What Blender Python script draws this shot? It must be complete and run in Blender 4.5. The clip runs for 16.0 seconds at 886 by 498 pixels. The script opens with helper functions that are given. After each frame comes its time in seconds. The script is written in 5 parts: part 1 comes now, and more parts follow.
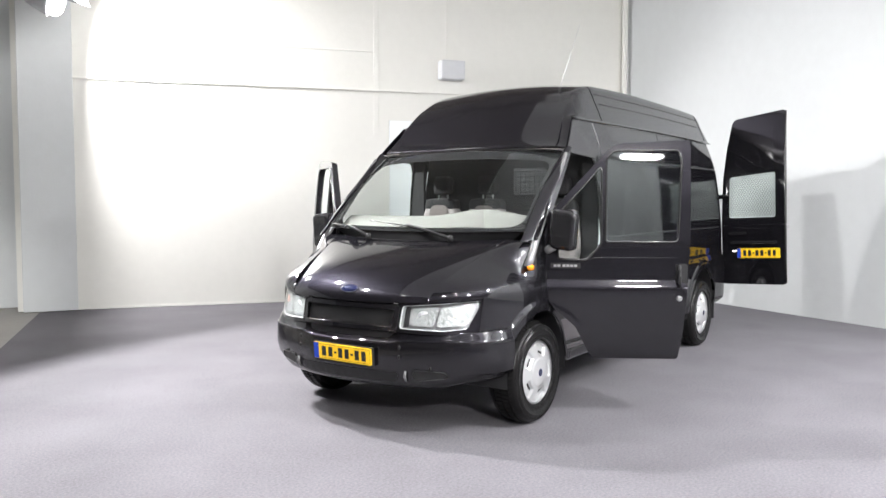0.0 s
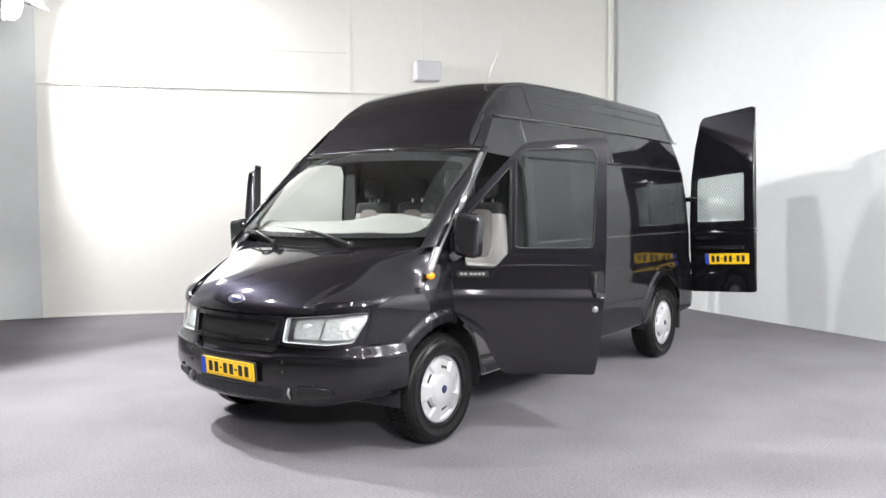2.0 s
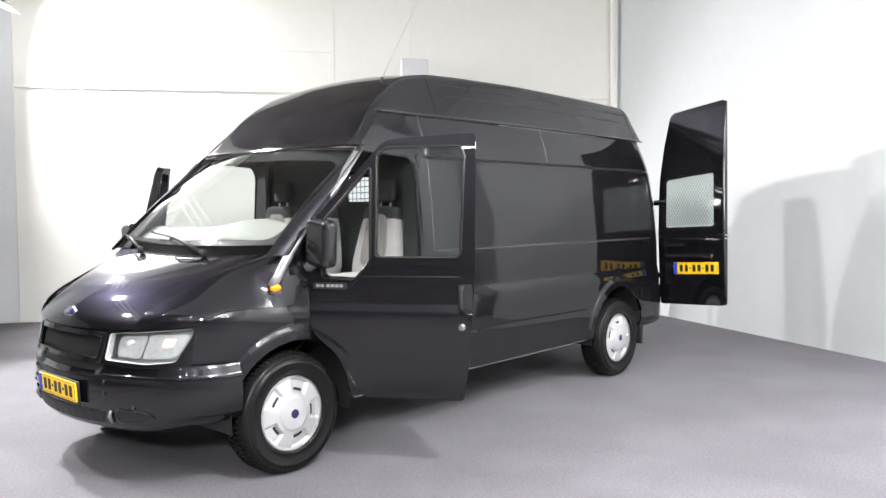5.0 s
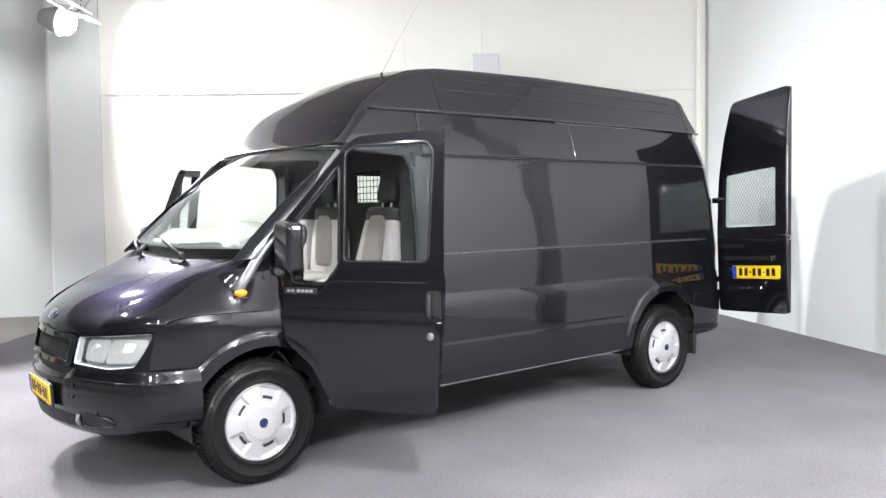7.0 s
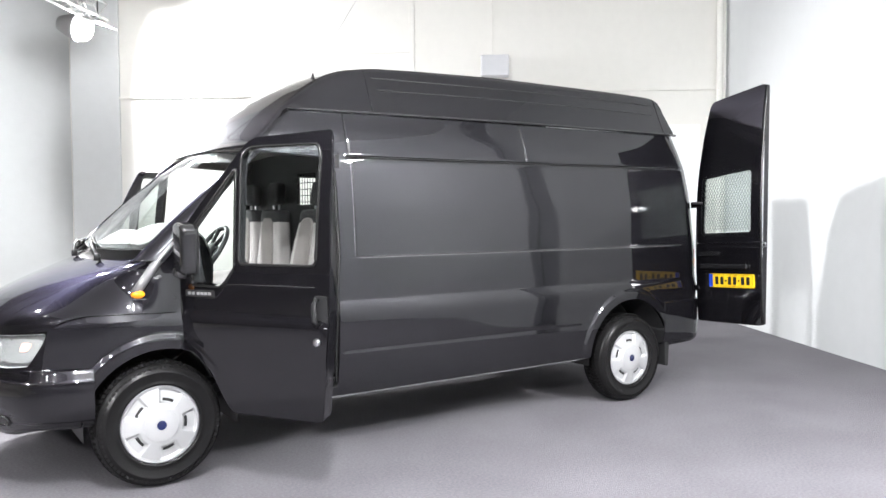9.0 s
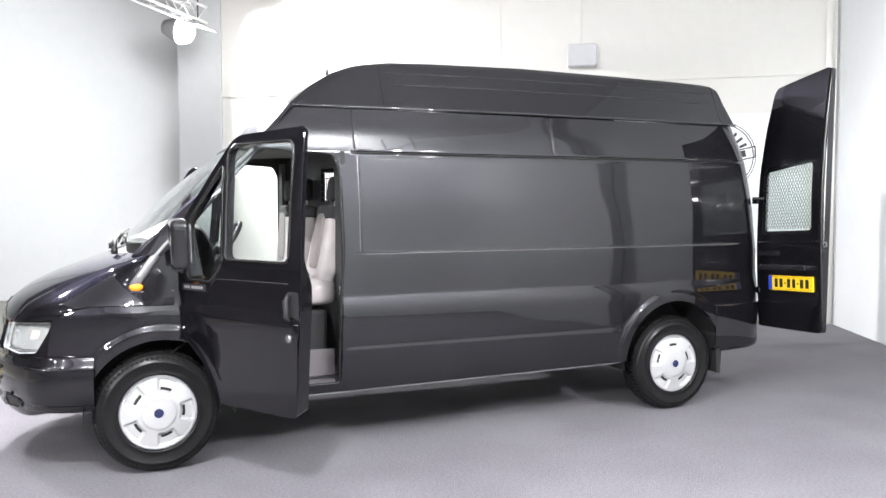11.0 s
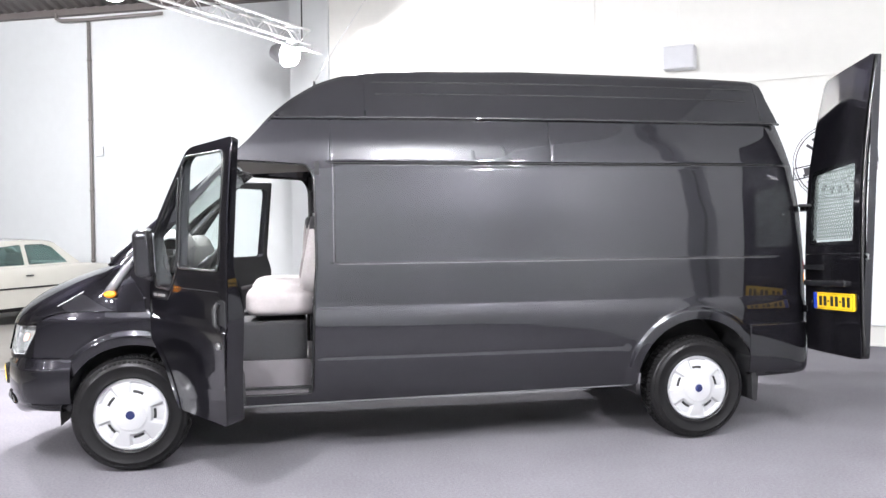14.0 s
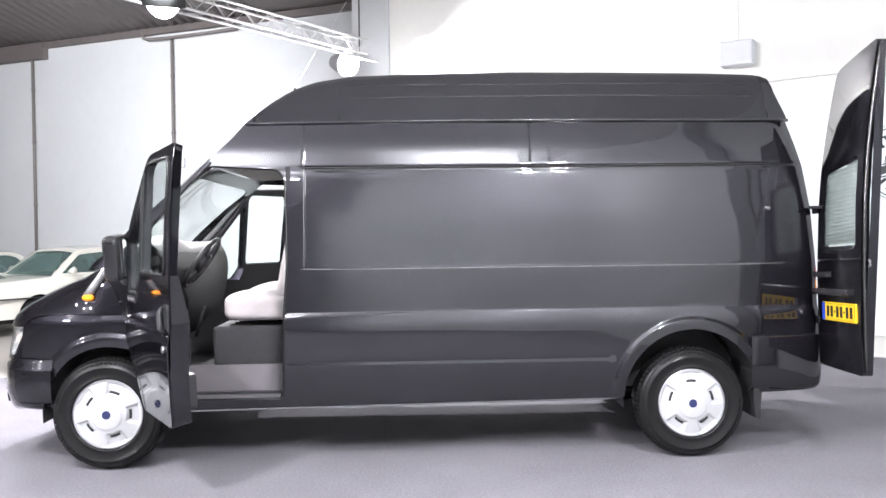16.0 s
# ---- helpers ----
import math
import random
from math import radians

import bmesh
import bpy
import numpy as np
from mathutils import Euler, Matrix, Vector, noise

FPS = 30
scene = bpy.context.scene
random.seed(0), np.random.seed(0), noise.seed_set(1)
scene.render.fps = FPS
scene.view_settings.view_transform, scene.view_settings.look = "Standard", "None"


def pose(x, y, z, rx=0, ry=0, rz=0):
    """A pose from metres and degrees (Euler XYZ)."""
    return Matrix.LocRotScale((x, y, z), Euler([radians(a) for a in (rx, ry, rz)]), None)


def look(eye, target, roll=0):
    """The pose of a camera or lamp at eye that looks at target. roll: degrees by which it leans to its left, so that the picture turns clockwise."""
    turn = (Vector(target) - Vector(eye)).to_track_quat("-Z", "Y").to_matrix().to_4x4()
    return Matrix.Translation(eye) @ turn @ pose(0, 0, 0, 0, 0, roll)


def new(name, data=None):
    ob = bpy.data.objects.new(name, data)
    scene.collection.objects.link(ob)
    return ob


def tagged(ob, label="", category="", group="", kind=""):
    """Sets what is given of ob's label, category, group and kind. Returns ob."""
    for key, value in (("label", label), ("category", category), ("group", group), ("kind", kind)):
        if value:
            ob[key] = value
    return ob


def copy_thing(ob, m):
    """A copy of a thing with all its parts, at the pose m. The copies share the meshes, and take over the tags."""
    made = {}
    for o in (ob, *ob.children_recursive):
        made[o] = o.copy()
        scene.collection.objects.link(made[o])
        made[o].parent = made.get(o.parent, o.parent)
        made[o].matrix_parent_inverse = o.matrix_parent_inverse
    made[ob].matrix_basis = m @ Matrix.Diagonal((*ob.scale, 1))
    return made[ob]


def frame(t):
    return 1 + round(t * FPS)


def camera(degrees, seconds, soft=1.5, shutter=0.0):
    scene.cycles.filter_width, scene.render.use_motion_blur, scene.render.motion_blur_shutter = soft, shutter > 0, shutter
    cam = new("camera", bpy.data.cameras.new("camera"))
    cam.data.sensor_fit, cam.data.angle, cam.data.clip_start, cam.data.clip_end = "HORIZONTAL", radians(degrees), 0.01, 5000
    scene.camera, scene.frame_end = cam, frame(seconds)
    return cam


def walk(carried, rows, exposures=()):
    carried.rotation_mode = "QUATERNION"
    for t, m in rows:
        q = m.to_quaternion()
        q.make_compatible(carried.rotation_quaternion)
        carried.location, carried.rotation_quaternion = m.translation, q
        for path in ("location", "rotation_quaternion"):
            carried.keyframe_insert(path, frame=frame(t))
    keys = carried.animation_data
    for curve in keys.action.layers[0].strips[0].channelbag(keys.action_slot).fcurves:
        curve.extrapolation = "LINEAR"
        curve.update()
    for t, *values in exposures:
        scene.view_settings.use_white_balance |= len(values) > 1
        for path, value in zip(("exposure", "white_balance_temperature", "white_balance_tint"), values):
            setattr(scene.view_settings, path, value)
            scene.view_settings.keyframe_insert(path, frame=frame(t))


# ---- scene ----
cam = camera(56.8, 16.0)
PATH = [
    (0, (-5.062, -3.625, 1.552), (-3.416, -2.495, 1.436), -0.0),
    (0.5, (-4.863, -3.78, 1.545), (-3.237, -2.621, 1.438), -0.0),
    (1, (-4.643, -3.89, 1.544), (-3.021, -2.725, 1.434), -0.1),
    (1.5, (-4.414, -4.019, 1.533), (-2.796, -2.849, 1.433), -0.3),
    (2, (-4.217, -4.127, 1.539), (-2.617, -2.93, 1.436), -0.3),
    (2.5, (-4.034, -4.262, 1.545), (-2.492, -2.992, 1.445), -0.4),
    (3, (-3.818, -4.349, 1.549), (-2.297, -3.055, 1.451), -0.4),
    (3.5, (-3.595, -4.453, 1.538), (-2.082, -3.15, 1.44), -0.6),
    (4, (-3.38, -4.566, 1.545), (-1.859, -3.271, 1.444), -0.4),
    (6.5, (-2.292, -5.085, 1.519), (-0.98, -3.578, 1.432), -0.5),
    (7, (-2.076, -5.186, 1.544), (-0.822, -3.63, 1.45), -0.7),
    (7.5, (-1.842, -5.32, 1.527), (-0.571, -3.779, 1.44), -0.4),
    (8, (-1.62, -5.368, 1.546), (-0.491, -3.719, 1.458), -0.0),
    (8.5, (-1.382, -5.546, 1.565), (-0.211, -3.928, 1.471), -0.1),
    (9, (-1.204, -5.659, 1.537), (-0.099, -3.995, 1.452), -0.3),
    (11.5, (-0.122, -6.05, 1.56), (0.576, -4.178, 1.471), -0.1),
    (12, (0.096, -6.103, 1.511), (0.69, -4.194, 1.446), -0.2),
    (12.5, (0.311, -6.148, 1.513), (0.818, -4.214, 1.443), -0.4),
    (13, (0.531, -6.184, 1.514), (0.937, -4.227, 1.456), -0.1),
    (13.5, (0.767, -6.195, 1.507), (1.147, -4.232, 1.443), -0.3),
    (14, (0.994, -6.22, 1.505), (1.354, -4.253, 1.446), -0.5),
    (14.5, (1.206, -6.229, 1.481), (1.464, -4.247, 1.438), -0.3),
    (15, (1.458, -6.233, 1.478), (1.601, -4.239, 1.433), -0.7),
    (15.5, (1.704, -6.224, 1.476), (1.799, -4.227, 1.439), -0.5),
    (16, (1.944, -6.205, 1.476), (2.019, -4.206, 1.439), -0.7),
]
walk(cam, [(t, look(eye, target, roll)) for t, eye, target, roll in PATH], [(0, 0.36, 6500, 10), (4, 0.42, 6500, 10), (9, 0.63, 6400, 10), (13, 0.78, 6350, 12), (16, 0.95, 6250, 14)])

# ---------------------------------------------------------------- light
world = bpy.data.worlds.new("hall_air")
scene.world = world
world.use_nodes = True
world.node_tree.nodes["Background"].inputs[0].default_value = (0.9, 0.95, 1.0, 1)
world.node_tree.nodes["Background"].inputs[1].default_value = 0.05


def spot(name, eye, target, watts, angle=90, radius=0.12, colour=(1.0, 0.985, 0.985), blend=0.6):
    data = bpy.data.lights.new(name, "SPOT")
    data.energy, data.spot_size, data.shadow_soft_size, data.color, data.spot_blend = watts, radians(angle), radius, colour, blend
    ob = new(name, data)
    ob.matrix_world = look(eye, target)
    return ob


# flood lamps, rows 3, 6, 7 and 12 added as fill: eye, target, watts, cone, softness of the cone's edge
FLOODS = [
    ((1.17, 6.52, 4.08), (5.93, 2.86, 2.6), 980, 158, 0.35),
    ((-0.90, 3.45, 4.10), (0.8, -1.8, 0.2), 1800, 130, 0.3),
    ((-2.30, 2.10, 4.10), (0.2, -2.2, 0.0), 520, 110, 0.4),
    # added fill that washes the back wall
    ((-8.0, -9.0, 4.8), (4.2, 4.4, 3.0), 2800, 84, 0.8),
    ((3.50, -5.95, 3.85), (2.8, -0.5, 0.6), 480, 135, 0.6),
    ((3.85, -5.50, 3.75), (1.6, -2.2, 0.2), 340, 130, 0.6),
    # added fill that brightens the left wall
    ((-3.4, 1.0, 4.9), (-5.2, 10.4, 0.6), 2100, 98, 0.7),
    # added fill for the floor in front of the van
    ((-0.9, -5.2, 5.1), (-0.1, -3.2, 0.0), 1150, 90, 0.6),
    ((-4.2, -2.6, 4.8), (-0.8, -0.8, 0.8), 165, 70, 0.6),
    ((-4.6, -5.0, 4.8), (-0.6, -1.2, 0.8), 165, 70, 0.6),
    ((-6.4, -2.4, 4.8), (-0.9, -0.4, 0.8), 165, 60, 0.6),
    ((-6.8, -4.6, 4.8), (-0.8, -0.8, 0.8), 165, 60, 0.6),
    # added fill for the unseen side wall mirrored in the flank
    ((-3.6, -8.0, 4.6), (2.6, -8.6, 2.6), 2000, 100, 0.6),
]
for eye, target, watts, cone, edge in FLOODS:
    spot("flood_or_fill_light", eye, target, watts, cone, 0.45 if watts > 2500 else 0.10 if watts > 1000 else 0.08, blend=edge)


# rows of ceiling tubes over the open side of the hall: middle of each fitting
TUBES = [(x, y) for y in (-6.2, -10.0) for x in (-0.8, 2.7)]
for x, y in TUBES:
    data = bpy.data.lights.new("tube_light", "AREA")
    data.shape, data.size, data.size_y, data.energy, data.color = "RECTANGLE", 1.5, 0.14, 75, (0.97, 0.98, 1.0)
    new("tube_light", data).matrix_world = pose(x, y, 4.80)
    # added upward light that brightens the pale ceiling
    up = data.copy()
    up.energy = 110
    new("tube_light", up).matrix_world = pose(x, y, 4.95, 180)


# ---------------------------------------------------------------- materials
def material(name, colour, rough=0.5, metal=0.0, coat=0.0, grain=None, bump=None, spec=0.5, transmission=0.0, emit=None, ior=1.45, coat_rough=0.03):
    """grain: (scale, contrast, second scale, second contrast); bump: (scale, strength, distance)."""
    m = bpy.data.materials.new(name)
    m.use_nodes = True
    nt = m.node_tree
    b = nt.nodes["Principled BSDF"]
    b.inputs["Base Color"].default_value = (*colour, 1)
    b.inputs["Roughness"].default_value = rough
    b.inputs["Metallic"].default_value = metal
    b.inputs["Coat Weight"].default_value = coat
    b.inputs["Coat Roughness"].default_value = coat_rough
    b.inputs["Specular IOR Level"].default_value = spec
    b.inputs["Transmission Weight"].default_value = transmission
    b.inputs["IOR"].default_value = ior
    if emit:
        b.inputs["Emission Color"].default_value = (*emit[0], 1)
        b.inputs["Emission Strength"].default_value = emit[1]
    if grain or bump:
        tc = nt.nodes.new("ShaderNodeTexCoord")
    if grain:
        s1, c1, s2, c2 = grain
        n1, n2 = nt.nodes.new("ShaderNodeTexNoise"), nt.nodes.new("ShaderNodeTexNoise")
        for n, s in ((n1, s1), (n2, s2)):
            nt.links.new(tc.outputs["Object"], n.inputs["Vector"])
            n.inputs["Scale"].default_value, n.inputs["Detail"].default_value = s, 5
        fac = nt.nodes.new("ShaderNodeMath")
        fac.operation = "MULTIPLY_ADD"
        nt.links.new(n1.outputs["Fac"], fac.inputs[0])
        fac.inputs[1].default_value = c1
        fac2 = nt.nodes.new("ShaderNodeMath")
        fac2.operation = "MULTIPLY_ADD"
        nt.links.new(n2.outputs["Fac"], fac2.inputs[0])
        fac2.inputs[1].default_value, fac2.inputs[2].default_value = c2, 1 - (c1 + c2) / 2
        nt.links.new(fac2.outputs[0], fac.inputs[2])
        mix = nt.nodes.new("ShaderNodeVectorMath")
        mix.operation = "SCALE"
        mix.inputs[0].default_value = colour
        nt.links.new(fac.outputs[0], mix.inputs["Scale"])
        nt.links.new(mix.outputs[0], b.inputs["Base Color"])
    if bump:
        n3, bp = nt.nodes.new("ShaderNodeTexNoise"), nt.nodes.new("ShaderNodeBump")
        nt.links.new(tc.outputs["Object"], n3.inputs["Vector"])
        n3.inputs["Scale"].default_value, n3.inputs["Detail"].default_value = bump[0], 4
        nt.links.new(n3.outputs["Fac"], bp.inputs["Height"])
        bp.inputs["Strength"].default_value, bp.inputs["Distance"].default_value = bump[1], bump[2]
        nt.links.new(bp.outputs[0], b.inputs["Normal"])
    return m


PAINT = material("black_paint", (0.0128, 0.0123, 0.0152), 0.40, 0.75, 1.0, grain=(2.5, 0.2, 900, 0.5), spec=0.0, coat_rough=0.042)
PAINT.node_tree.nodes["Principled BSDF"].inputs["Coat IOR"].default_value = 1.58
PAINT.node_tree.nodes["Principled BSDF"].inputs["Specular Tint"].default_value = (0.46, 0.46, 0.48, 1)
CREAM = material("cream_paint", (0.47, 0.46, 0.41), 0.35, 0.0, 1.0, grain=(3, 0.08, 40, 0.04))
PLASTIC = material("black_plastic", (0.018, 0.018, 0.019), 0.5, grain=(8, 0.3, 300, 0.3), bump=(400, 0.15, 0.001), spec=0.3)
GLOSS = material("gloss_black", (0.012, 0.012, 0.013), 0.12, coat=0.6)
RUBBER = material("tyre_rubber", (0.009, 0.0088, 0.009), 0.27, grain=(12, 0.5, 140, 0.4), bump=(90, 0.25, 0.003), spec=0.18)
MOULD = material("moulding_grey", (0.24, 0.24, 0.245), 0.25, 0.5, coat=0.6)
SEAL = material("rubber_seal", (0.012, 0.012, 0.012), 0.24, spec=0.7)
SILVER = material("hubcap_silver", (0.45, 0.455, 0.46), 0.28, 0.35, 0.4, grain=(6, 0.15, 200, 0.1))
REFLECT = material("lamp_reflector", (0.60, 0.62, 0.61), 0.16, 0.7, grain=(9, 0.2, 60, 0.15), bump=(45, 0.6, 0.01))
STEEL = material("brushed_steel", (0.55, 0.55, 0.56), 0.28, 1.0, grain=(10, 0.2, 200, 0.2))
GOLD = material("gold_rim", (0.30, 0.225, 0.12), 0.35, 0.7)
CHROME = material("chrome", (0.8, 0.8, 0.82), 0.08, 1.0)
GLASS = material("window_glass", (0.86, 0.92, 0.90), 0.0, transmission=1.0, ior=1.1, spec=0.9, coat=0.6, coat_rough=0.0)
LENS = material("clear_lens", (0.95, 0.97, 0.98), 0.03, transmission=1.0, ior=1.25)
AMBER = material("amber_lens", (0.95, 0.30, 0.01), 0.15, coat=1.0)
REDLENS = material("red_lens", (0.22, 0.01, 0.01), 0.15, coat=1.0)
YELLOW = material("plate_yellow", (0.92, 0.57, 0.012), 0.4, grain=(30, 0.1, 200, 0.05))
BLUE = material("plate_blue", (0.01, 0.05, 0.42), 0.4)
BADGE = material("badge_blue", (0.008, 0.013, 0.060), 0.15, coat=1.0)
INK = material("black_ink", (0.012, 0.012, 0.012), 0.5)
LETTER = material("grey_letter", (0.40, 0.40, 0.40), 0.3, 0.5)
FABRIC = material("grey_fabric", (0.25, 0.228, 0.228), 0.95, grain=(14, 0.3, 160, 0.35), bump=(260, 0.35, 0.003))
TAUPEFABRIC = material("taupe_fabric", (0.135, 0.118, 0.115), 0.95, grain=(14, 0.3, 160, 0.4), bump=(260, 0.35, 0.003))
DARKFABRIC = material("dark_fabric", (0.016, 0.0155, 0.017), 0.95, grain=(14, 0.3, 160, 0.4), bump=(260, 0.35, 0.003))
DASH = material("grey_dashboard", (0.125, 0.122, 0.114), 0.7, grain=(6, 0.15, 200, 0.2), bump=(300, 0.2, 0.001))
TRIM = material("grey_trim", (0.095, 0.086, 0.092), 0.7, grain=(6, 0.3, 200, 0.2), bump=(300, 0.2, 0.001))
HEADLINER = material("headliner", (0.16, 0.15, 0.14), 0.95, grain=(5, 0.2, 200, 0.2))
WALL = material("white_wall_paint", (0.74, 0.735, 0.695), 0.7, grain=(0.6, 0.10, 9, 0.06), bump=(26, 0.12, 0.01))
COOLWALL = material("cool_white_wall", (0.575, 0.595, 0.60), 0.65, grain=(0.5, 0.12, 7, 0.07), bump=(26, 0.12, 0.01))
DADO = material("unseen_hall_wall", (0.27, 0.255, 0.245), 0.8, grain=(0.5, 0.4, 6, 0.15))
CARPET = material("grey_carpet", (0.150, 0.145, 0.158), 0.95, grain=(1.1, 0.52, 60, 0.85), bump=(120, 1.0, 0.008), spec=0.2)
CONCRETE = material("concrete_floor", (0.24, 0.23, 0.21), 0.5, grain=(0.7, 0.5, 18, 0.3), bump=(40, 0.1, 0.004))
WHITECEIL = material("white_ceiling", (0.80, 0.80, 0.80), 0.8, grain=(0.4, 0.2, 6, 0.1))
ROOFSHEET = material("roof_sheet", (0.130, 0.115, 0.110), 0.6, grain=(1.5, 0.4, 30, 0.2))
PIPE = material("grey_pipe", (0.17, 0.155, 0.145), 0.5, grain=(5, 0.3, 60, 0.2))
ALU = material("truss_aluminium", (0.72, 0.72, 0.72), 0.3, 0.9)
LAMPGLOW = material("lamp_glow", (1, 1, 1), 0.5, emit=((1.0, 0.99, 0.97), 14.0))
TUBEGLOW = material("tube_glow", (1, 1, 1), 0.5, emit=((0.95, 0.98, 1.0), 6.0))
LAMPBODY = material("lamp_body", (0.03, 0.03, 0.03), 0.5)
BOXPAINT = material("speaker_grey", (0.60, 0.61, 0.63), 0.6, grain=(8, 0.1, 90, 0.08))
POSTER = material("poster_white", (0.84, 0.87, 0.88), 0.45, grain=(1.0, 0.06, 12, 0.04))


# ---------------------------------------------------------------- mesh helpers
def thing(name, label, category, group="", kind="", at=None):
    ob = new(name)
    ob.empty_display_size = 0.1
    if at is not None:
        ob.matrix_world = at
    return tagged(ob, label, category, group, kind)


def part(name, bm, mat, parent=None, label="", smooth=True, at=None):
    me = bpy.data.meshes.new(name)
    if isinstance(bm, tuple):
        verts, faces = bm[0], bm[1]
        me.from_pydata([tuple(v) for v in verts], [], [tuple(f) for f in faces])
    else:
        bm.to_mesh(me)
        bm.free()
    me.materials.append(mat)
    if smooth:
        me.polygons.foreach_set("use_smooth", [True] * len(me.polygons))
    if isinstance(bm, tuple) and len(bm) > 2 and smooth:
        me.normals_split_custom_set_from_vertices([tuple(n) for n in bm[2]])
    me.update()
    ob = new(name, me)
    if parent is not None:
        ob.parent = parent
    if at is not None:
        ob.matrix_basis = at
    if label:
        ob["label"] = label
    return ob


def soft(ob, width=0.006, segments=2, angle=35):
    m = ob.modifiers.new("bevel", "BEVEL")
    m.width, m.segments, m.limit_method, m.angle_limit = width, segments, "ANGLE", radians(angle)
    m.harden_normals = False
    ob.data.polygons.foreach_set("use_smooth", [False] * len(ob.data.polygons))
    return ob


def box(lo, hi, bm=None):
    bm = bm or bmesh.new()
    (x0, y0, z0), (x1, y1, z1) = lo, hi
    v = [bm.verts.new(p) for p in ((x0, y0, z0), (x1, y0, z0), (x1, y1, z0), (x0, y1, z0), (x0, y0, z1), (x1, y0, z1), (x1, y1, z1), (x0, y1, z1))]
    for f in ((3, 2, 1, 0), (4, 5, 6, 7), (0, 1, 5, 4), (1, 2, 6, 5), (2, 3, 7, 6), (3, 0, 4, 7)):
        bm.faces.new([v[i] for i in f])
    return bm


def prism(points, axis, lo, hi, bm=None):
    """A flat outline pushed along an axis: for axis 'y' points are (x, z), for 'x' (y, z), for 'z' (x, y)."""
    bm = bm or bmesh.new()
    put = {"x": lambda a, b, c: (c, a, b), "y": lambda a, b, c: (a, c, b), "z": lambda a, b, c: (a, b, c)}[axis]
    low = [bm.verts.new(put(a, b, lo)) for a, b in points]
    top = [bm.verts.new(put(a, b, hi)) for a, b in points]
    bm.faces.new(low), bm.faces.new(top[::-1])
    for i in range(len(points)):
        j = (i + 1) % len(points)
        bm.faces.new((low[j], low[i], top[i], top[j]))
    bmesh.ops.recalc_face_normals(bm, faces=bm.faces)
    return bm


def tube(path, radius, sides=8, bm=None, closed=False, flat=1.0):
    """A round bar along a path."""
    bm = bm or bmesh.new()
    path = [Vector(p) for p in path]
    rings, n = [], len(path)
    for i, p in enumerate(path):
        a = path[(i - 1) % n] if closed or i else p
        b = path[(i + 1) % n] if closed or i < n - 1 else p
        d = (b - a).normalized()
        side = d.cross(Vector((0, 0, 1)) if abs(d.z) < 0.95 else Vector((1, 0, 0))).normalized()
        up = side.cross(d)
        r = radius[i] if isinstance(radius, (list, tuple)) else radius
        rings.append([bm.verts.new(p + r * (math.cos(2 * math.pi * k / sides) * side + flat * math.sin(2 * math.pi * k / sides) * up)) for k in range(sides)])
    for i in range(n if closed else n - 1):
        a, b = rings[i], rings[(i + 1) % n]
        for k in range(sides):
            bm.faces.new((a[k], a[(k + 1) % sides], b[(k + 1) % sides], b[k]))
    if not closed:
        bm.faces.new(rings[0][::-1]), bm.faces.new(rings[-1])
    bmesh.ops.recalc_face_normals(bm, faces=bm.faces)
    return bm


def lathe(profile, sides=48, axis="y", bm=None):
    """profile: (radius, along) pairs, turned round the axis."""
    bm = bm or bmesh.new()
    rings = []
    for r, h in profile:
        ring = []
        for k in range(sides):
            c, s = math.cos(2 * math.pi * k / sides) * r, math.sin(2 * math.pi * k / sides) * r
            ring.append(bm.verts.new({"y": (c, h, s), "x": (h, c, s), "z": (c, s, h)}[axis]))
        rings.append(ring)
    for a, b in zip(rings, rings[1:]):
        for k in range(sides):
            bm.faces.new((a[k], a[(k + 1) % sides], b[(k + 1) % sides], b[k]))
    bm.faces.new(rings[0][::-1]), bm.faces.new(rings[-1])
    bmesh.ops.recalc_face_normals(bm, faces=bm.faces)
    return bm


def sheet(fn, nu, nv, thick=0.0, flip=False):
    """A skin fn(u, v) -> point, with its back at a thickness; as (verts, faces, normals)."""
    us, vs = np.linspace(0, 1, nu), np.linspace(0, 1, nv)
    p = np.array([[fn(u, v) for v in vs] for u in us], float)
    du, dv = np.gradient(p, axis=0), np.gradient(p, axis=1)
    n = np.cross(du, dv)
    n /= np.linalg.norm(n, axis=-1, keepdims=True) + 1e-12
    if flip:
        n = -n
    q = lambda i, j: i * nv + j
    faces = [(q(i, j), q(i + 1, j), q(i + 1, j + 1), q(i, j + 1)) for i in range(nu - 1) for j in range(nv - 1)]
    if flip:
        faces = [f[::-1] for f in faces]
    verts, norms = p.reshape(-1, 3), n.reshape(-1, 3)
    return thicken(verts, faces, norms, thick)


def thicken(verts, faces, norms, thick):
    if thick <= 0:
        return verts, faces, norms
    k = len(verts)
    count = {}
    for f in faces:
        for a, b in zip(f, f[1:] + f[:1]):
            count[(a, b)] = 1
    rim = [(a, b) for a, b in count if (b, a) not in count]
    back = [tuple(i + k for i in f[::-1]) for f in faces]
    edge = [(b, a, a + k, b + k) for a, b in rim]
    return np.concatenate([verts, verts - thick * norms]), list(faces) + back + edge, np.concatenate([norms, -norms])


def curve_at(points, t):
    """A smooth line through points, t from 0 to 1."""
    p = [np.array(q, float) for q in points]
    n = len(p) - 1
    i = min(int(t * n), n - 1)
    f = t * n - i
    a, b, c, d = p[max(i - 1, 0)], p[i], p[i + 1], p[min(i + 2, n)]
    return 0.5 * (2 * b + (c - a) * f + (2 * a - 5 * b + 4 * c - d) * f * f + (3 * b - a - 3 * c + d) * f ** 3)


